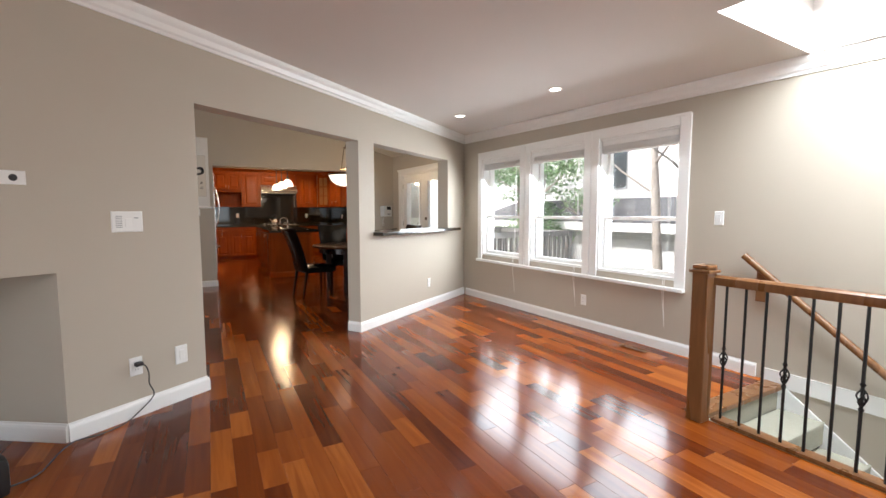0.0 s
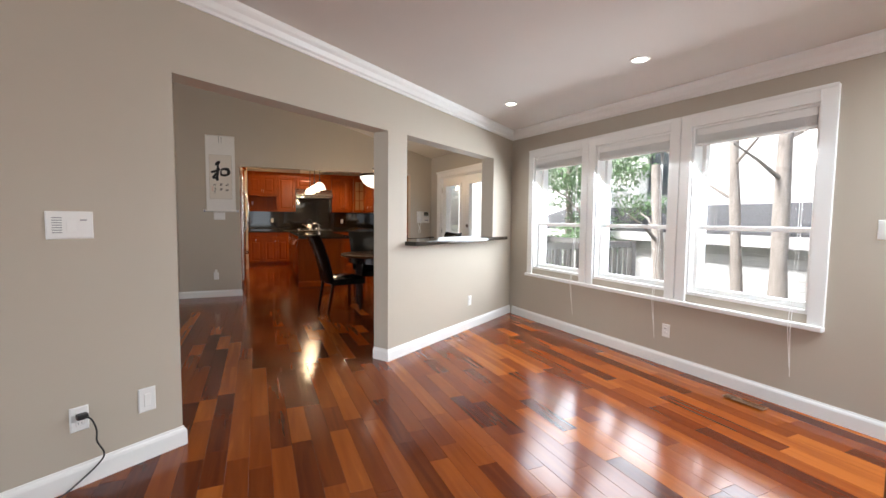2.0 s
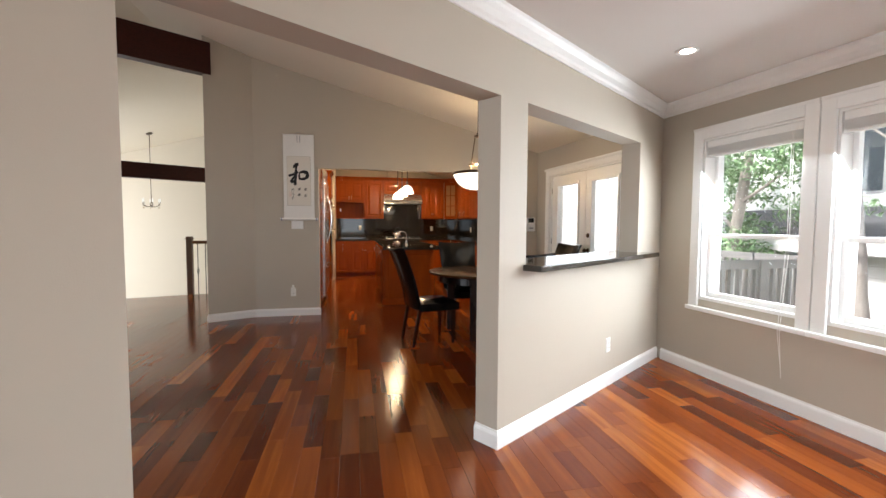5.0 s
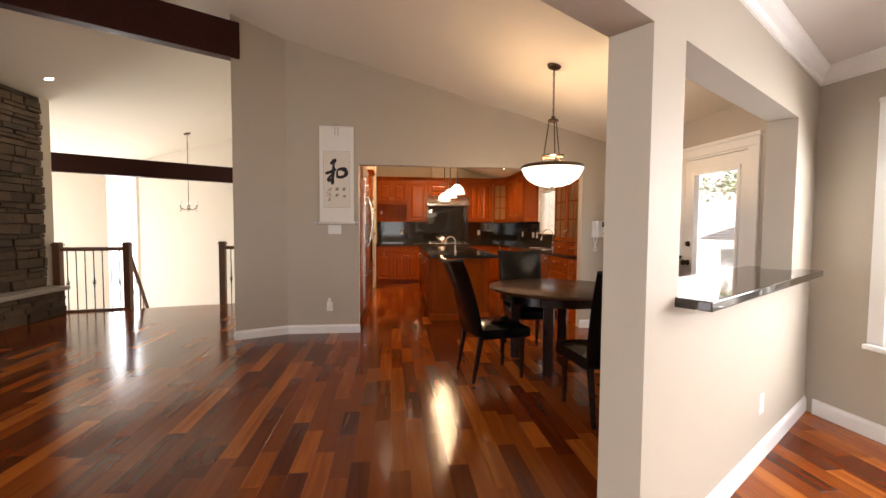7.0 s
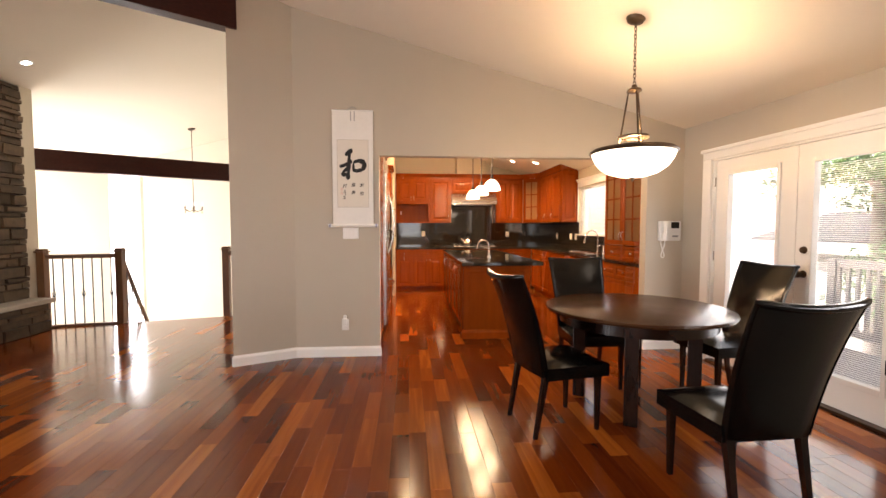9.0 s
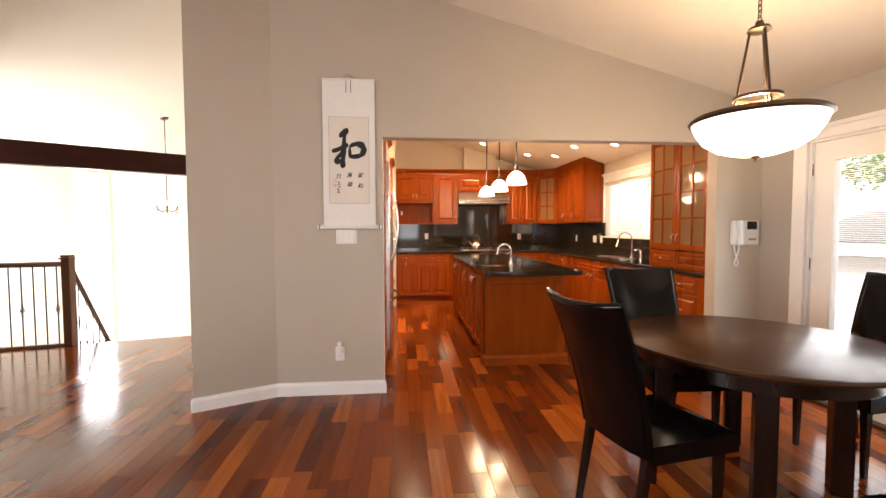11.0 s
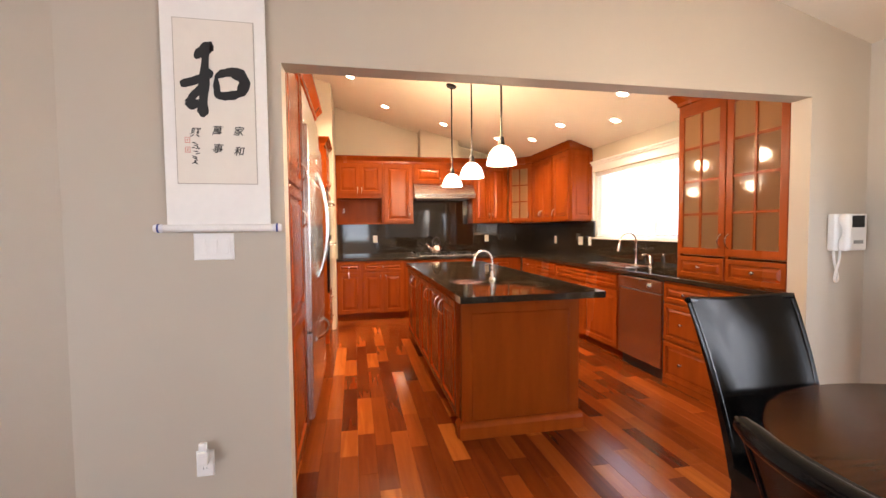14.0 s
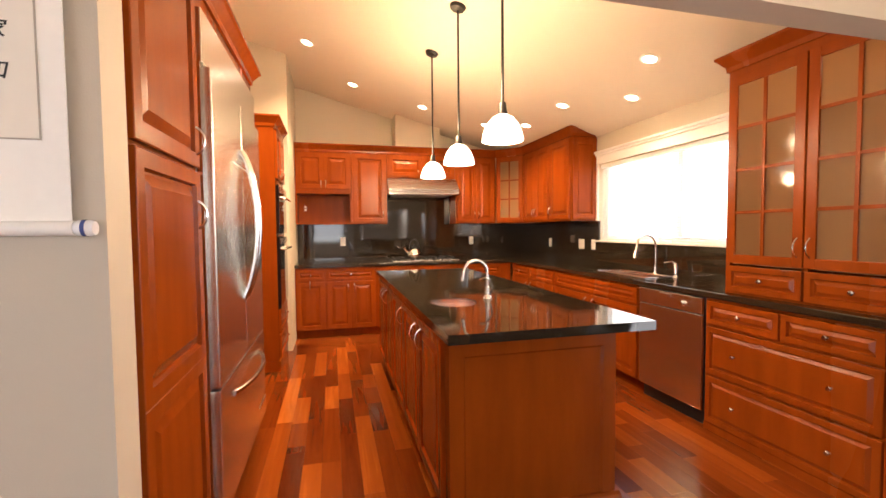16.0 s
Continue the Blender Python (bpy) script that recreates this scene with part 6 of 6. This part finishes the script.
for z in (0.03, 0.86):
    part("rail", one((-0.3, 2.26, z), (2.70, 2.30, z + 0.09)), DECK, dk)
    part("rail", one((2.68, 0.3, z), (2.72, 2.26, z + 0.09)), DECK, dk)
for i in range(27):
    x = -0.25 + 0.108 * i
    part("slat", one((x, 2.262, 0.12), (x + 0.035, 2.298, 0.86)), DECK, dk)
for i in range(17):
    y = 0.36 + 0.11 * i
    part("slat", one((2.682, y, 0.12), (2.718, y + 0.035, 0.86)), DECK, dk)

hs = thing("neighbour_house", "white neighbouring house with a dark lower roof", "house", pose(0, 0, 0))
wall = bmesh.new()
holed(wall, -6.0, 24.0, GZ, 8.0, -11.4, -11.2, [(9.0, 10.5, 2.0, 3.6), (3.0, 4.2, 3.3, 4.6)], Matrix.Rotation(radians(90), 4, "Z"))
part("wall", wall, STUCCO, hs)
for y0, y1, z0, z1 in ((9.0, 10.5, 2.0, 3.6), (3.0, 4.2, 3.3, 4.6)):
    w = part("window", one((11.28, y0, z0), (11.32, y1, z1)), WINDARK, hs)
    fr_ = bmesh.new()
    for p, q in (((y0, z0), (y0 + 0.06, z1)), ((y1 - 0.06, z0), (y1, z1)), ((y0 + 0.06, z0), (y1 - 0.06, z0 + 0.06)), ((y0 + 0.06, z1 - 0.06), (y1 - 0.06, z1)), (((y0 + y1) / 2 - 0.025, z0 + 0.06), ((y0 + y1) / 2 + 0.025, z1 - 0.06))):
        box(fr_, (11.19, *p), (11.28, *q))
    part("frame", fr_, GREYP, w)
part("main_roof", prism(bmesh.new(), [(10.6, -6.4), (15.5, -6.4), (15.5, 24.4), (10.6, 24.4)], lambda x: 8.0 + 0.45 * (x - 10.6), lambda x: 8.18 + 0.45 * (x - 10.6)), ROOFING, hs)
ga = thing("neighbour_garage", "pale sided garage wing with a dark shingle roof", "garage", ID)
part("wall", one((9.42, -3.0, GZ), (11.18, 14.0, 0.90)), GARAGE, ga)
part("roof", prism(bmesh.new(), [(9.0, -3.3), (11.19, -3.3), (11.19, 14.3), (9.0, 14.3)], lambda x: 0.95 + 0.30 * (x - 9.0), lambda x: 1.07 + 0.30 * (x - 9.0)), ROOFING, ga)
part("fascia", one((8.97, -3.3, 0.80), (9.0, 14.3, 1.02)), TRIM, ga)
for i in range(17):
    part("siding_board", prism(bmesh.new(), [(9.395, -3.0), (9.42, -3.0), (9.42, 14.0), (9.395, 14.0)], GZ + 0.02 + 0.205 * i, GZ + 0.215 + 0.205 * i), STUCCO, ga)
part("door", one((9.36, 6.0, GZ + 0.02), (9.394, 6.9, -0.6)), GREYP, ga)


def leaves(bm, centre, size, n, r, leafsize, flat=0.6):
    for _ in range(n):
        while True:
            p = Vector((r.uniform(-1, 1), r.uniform(-1, 1), r.uniform(-1, 1)))
            if 0.25 < p.length < 1:
                break
        c = Vector(centre) + Vector((p.x * size[0], p.y * size[1], p.z * size[2]))
        m = Euler((r.uniform(-0.9, 0.9), r.uniform(-0.9, 0.9), r.uniform(0, 6.28))).to_matrix()
        l, w = leafsize * r.uniform(0.6, 1.3), leafsize * r.uniform(0.2, 0.4)
        bm.faces.new([bm.verts.new(c + m @ Vector(v)) for v in ((-l, 0, 0), (0, -w, 0.02), (l, 0, -0.03), (0, w, 0.02))])


def tree(label, x, y, height, r0, seed, crown=True, lean=(0, 0), fork=0.55):
    r = random.Random(seed)
    t = thing("tree", label, "tree", pose(x, y, GZ))
    b = bmesh.new()
    pts = [(lean[0] * s * s + 0.06 * math.sin(5 * s + seed), lean[1] * s * s + 0.05 * math.cos(4 * s + seed), height * s) for s in [k / 10 for k in range(11)]]
    tube(b, pts, [r0 * (1.25 if k == 0 else 1 - 0.45 * k / 10) * (1 + 0.10 * math.sin(2.7 * k + seed)) for k in range(11)], 12)
    part("trunk", b, BARK, t, smooth=True)
    tips = []
    for k in range(5 if crown else 2):
        s = fork + 0.1 * k
        base = Vector(pts[min(10, int(s * 10))])
        a = seed + k * 2.3
        tip = base + Vector((math.cos(a), math.sin(a), r.uniform(0.4, 0.9))) * r.uniform(0.6, 1.4)
        mid = (base + tip) / 2 + Vector((0, 0, r.uniform(-0.1, 0.25)))
        part("limb", tube(bmesh.new(), [base, mid, tip], [r0 * 0.26, r0 * 0.15, 0.012], 7), BARK, t, smooth=True)
        tips.append(tip)
    if crown:
        b = bmesh.new()
        for k, tip in enumerate(tips + [Vector(pts[-1])]):
            for _ in range(7):
                c = tip + Vector((r.uniform(-0.9, 0.9), r.uniform(-0.9, 0.9), r.uniform(-0.7, 0.6)))
                leaves(b, c, (0.55, 0.55, 0.22), 130, r, 0.075)
        part("crown", b, LEAF, t)
    return t


tree("bare pruned tree with pale cracked bark", 7.4, 6.75, 5.1, 0.15, 1, False, (0.2, 0.35), 0.7)
tree("bare pruned tree with pale cracked bark", 7.9, 5.55, 6.2, 0.12, 2, False, (-0.1, 0.2), 0.72)
tree("bare pruned tree with pale cracked bark", 7.7, 4.8, 6.6, 0.16, 3, False, (0.1, 0.1), 0.75)
tree("leafy green tree behind the deck railing", 8.2, 9.9, 5.6, 0.16, 4, True, (0.1, -0.4), 0.5)
tree("leafy green tree by the neighbouring house", 8.6, 10.9, 6.3, 0.15, 5, True, (0.0, 0.2), 0.6)

# ---------------------------------------------------------------- floor boards
def east(y):
    return 3.22 - 0.047 * (y - 8.41) if y < 8.45 else 3.32


def hall_edge(x):
    return 10.60 + 0.27 * (x + 2.55)


sub = bmesh.new()
prism(sub, [(-7.99, -2.0), (-3.2, -3.2), (ST[0] - 0.06, -3.2), (ST[0] - 0.06, ST[1] + 0.02), (3.60, ST[1] + 0.02), (3.36, 8.45), (3.36, 13.5), (-1.3, 13.5), (-1.3, hall_edge(-1.3)), (-7.99, hall_edge(-7.99))], -0.25, -0.014)
floor = structure("floor", sub, BLACKP, "glossy cherry hardwood floor of narrow boards", "floor")
PLANK_A = plank_material("cherry_board", "object")
PLANK_B = plank_material("cherry_boards", "island")
PW = 0.108
rng = random.Random(4)
LENGTHS = (0.34, 0.48, 0.62, 0.78, 0.95)


def board(l, w=PW):
    """Vertices and faces of one board, with eased top edges."""
    g, c = 0.0003, 0.0009
    lo = [(g, g), (w - g, g), (w - g, l - g), (g, l - g)]
    hi = [(g + c, g + c), (w - g - c, g + c), (w - g - c, l - g - c), (g + c, l - g - c)]
    v = [(x, y, -0.014) for x, y in lo] + [(x, y, -0.0006) for x, y in lo] + [(x, y, 0.0) for x, y in hi]
    f = [(8, 9, 10, 11)] + [(a + k, a + (k + 1) % 4, a + 4 + (k + 1) % 4, a + 4 + k) for a in (0, 4) for k in range(4)]
    return v, f


shared = {}
for l in LENGTHS:
    me = bpy.data.meshes.new("plank")
    v, f = board(l)
    me.from_pydata(v, [], f)
    me.materials.append(PLANK_A)
    shared[l] = me
verts, faces, count = [], [], 0
ix0 = int(math.floor(-8.0 / PW))
for ix in range(ix0, int(3.5 / PW) + 1):
    x = ix * PW
    mid = x + PW / 2
    lo = ST[1] + 0.10 if mid > ST[0] - 0.10 + 0.02 else -3.2
    if mid < -3.2:
        lo = -1.6
    hi = 13.5 if mid > -1.3 else hall_edge(mid)
    if mid > 3.22:
        hi = min(8.41 - (mid - 3.26) / 0.047, 8.4)
    y = lo - rng.random() * 0.6
    while y < hi - 0.02:
        l = rng.choice(LENGTHS)
        a, b = max(y, lo), min(y + l, hi)
        if b - a > 0.03:
            if b - a > l - 1e-6 and -0.9 < mid < 2.3 and 3.2 < y + l / 2 < 8.4 and count < 300:
                ob = new("plank", shared[l])
                ob.parent = floor
                ob.location = (x, y, 0)
                count += 1
            else:
                v, f = board(b - a)
                n = len(verts)
                verts += [(px + x, py + a, pz) for px, py, pz in v]
                faces += [tuple(i + n for i in q) for q in f]
        y += l
me = bpy.data.meshes.new("planks")
me.from_pydata(verts, [], faces)
me.materials.append(PLANK_B)
rest = new("planks", me)
rest.parent = floor
tagged(rest, "glossy cherry floor boards", kind="stuff")
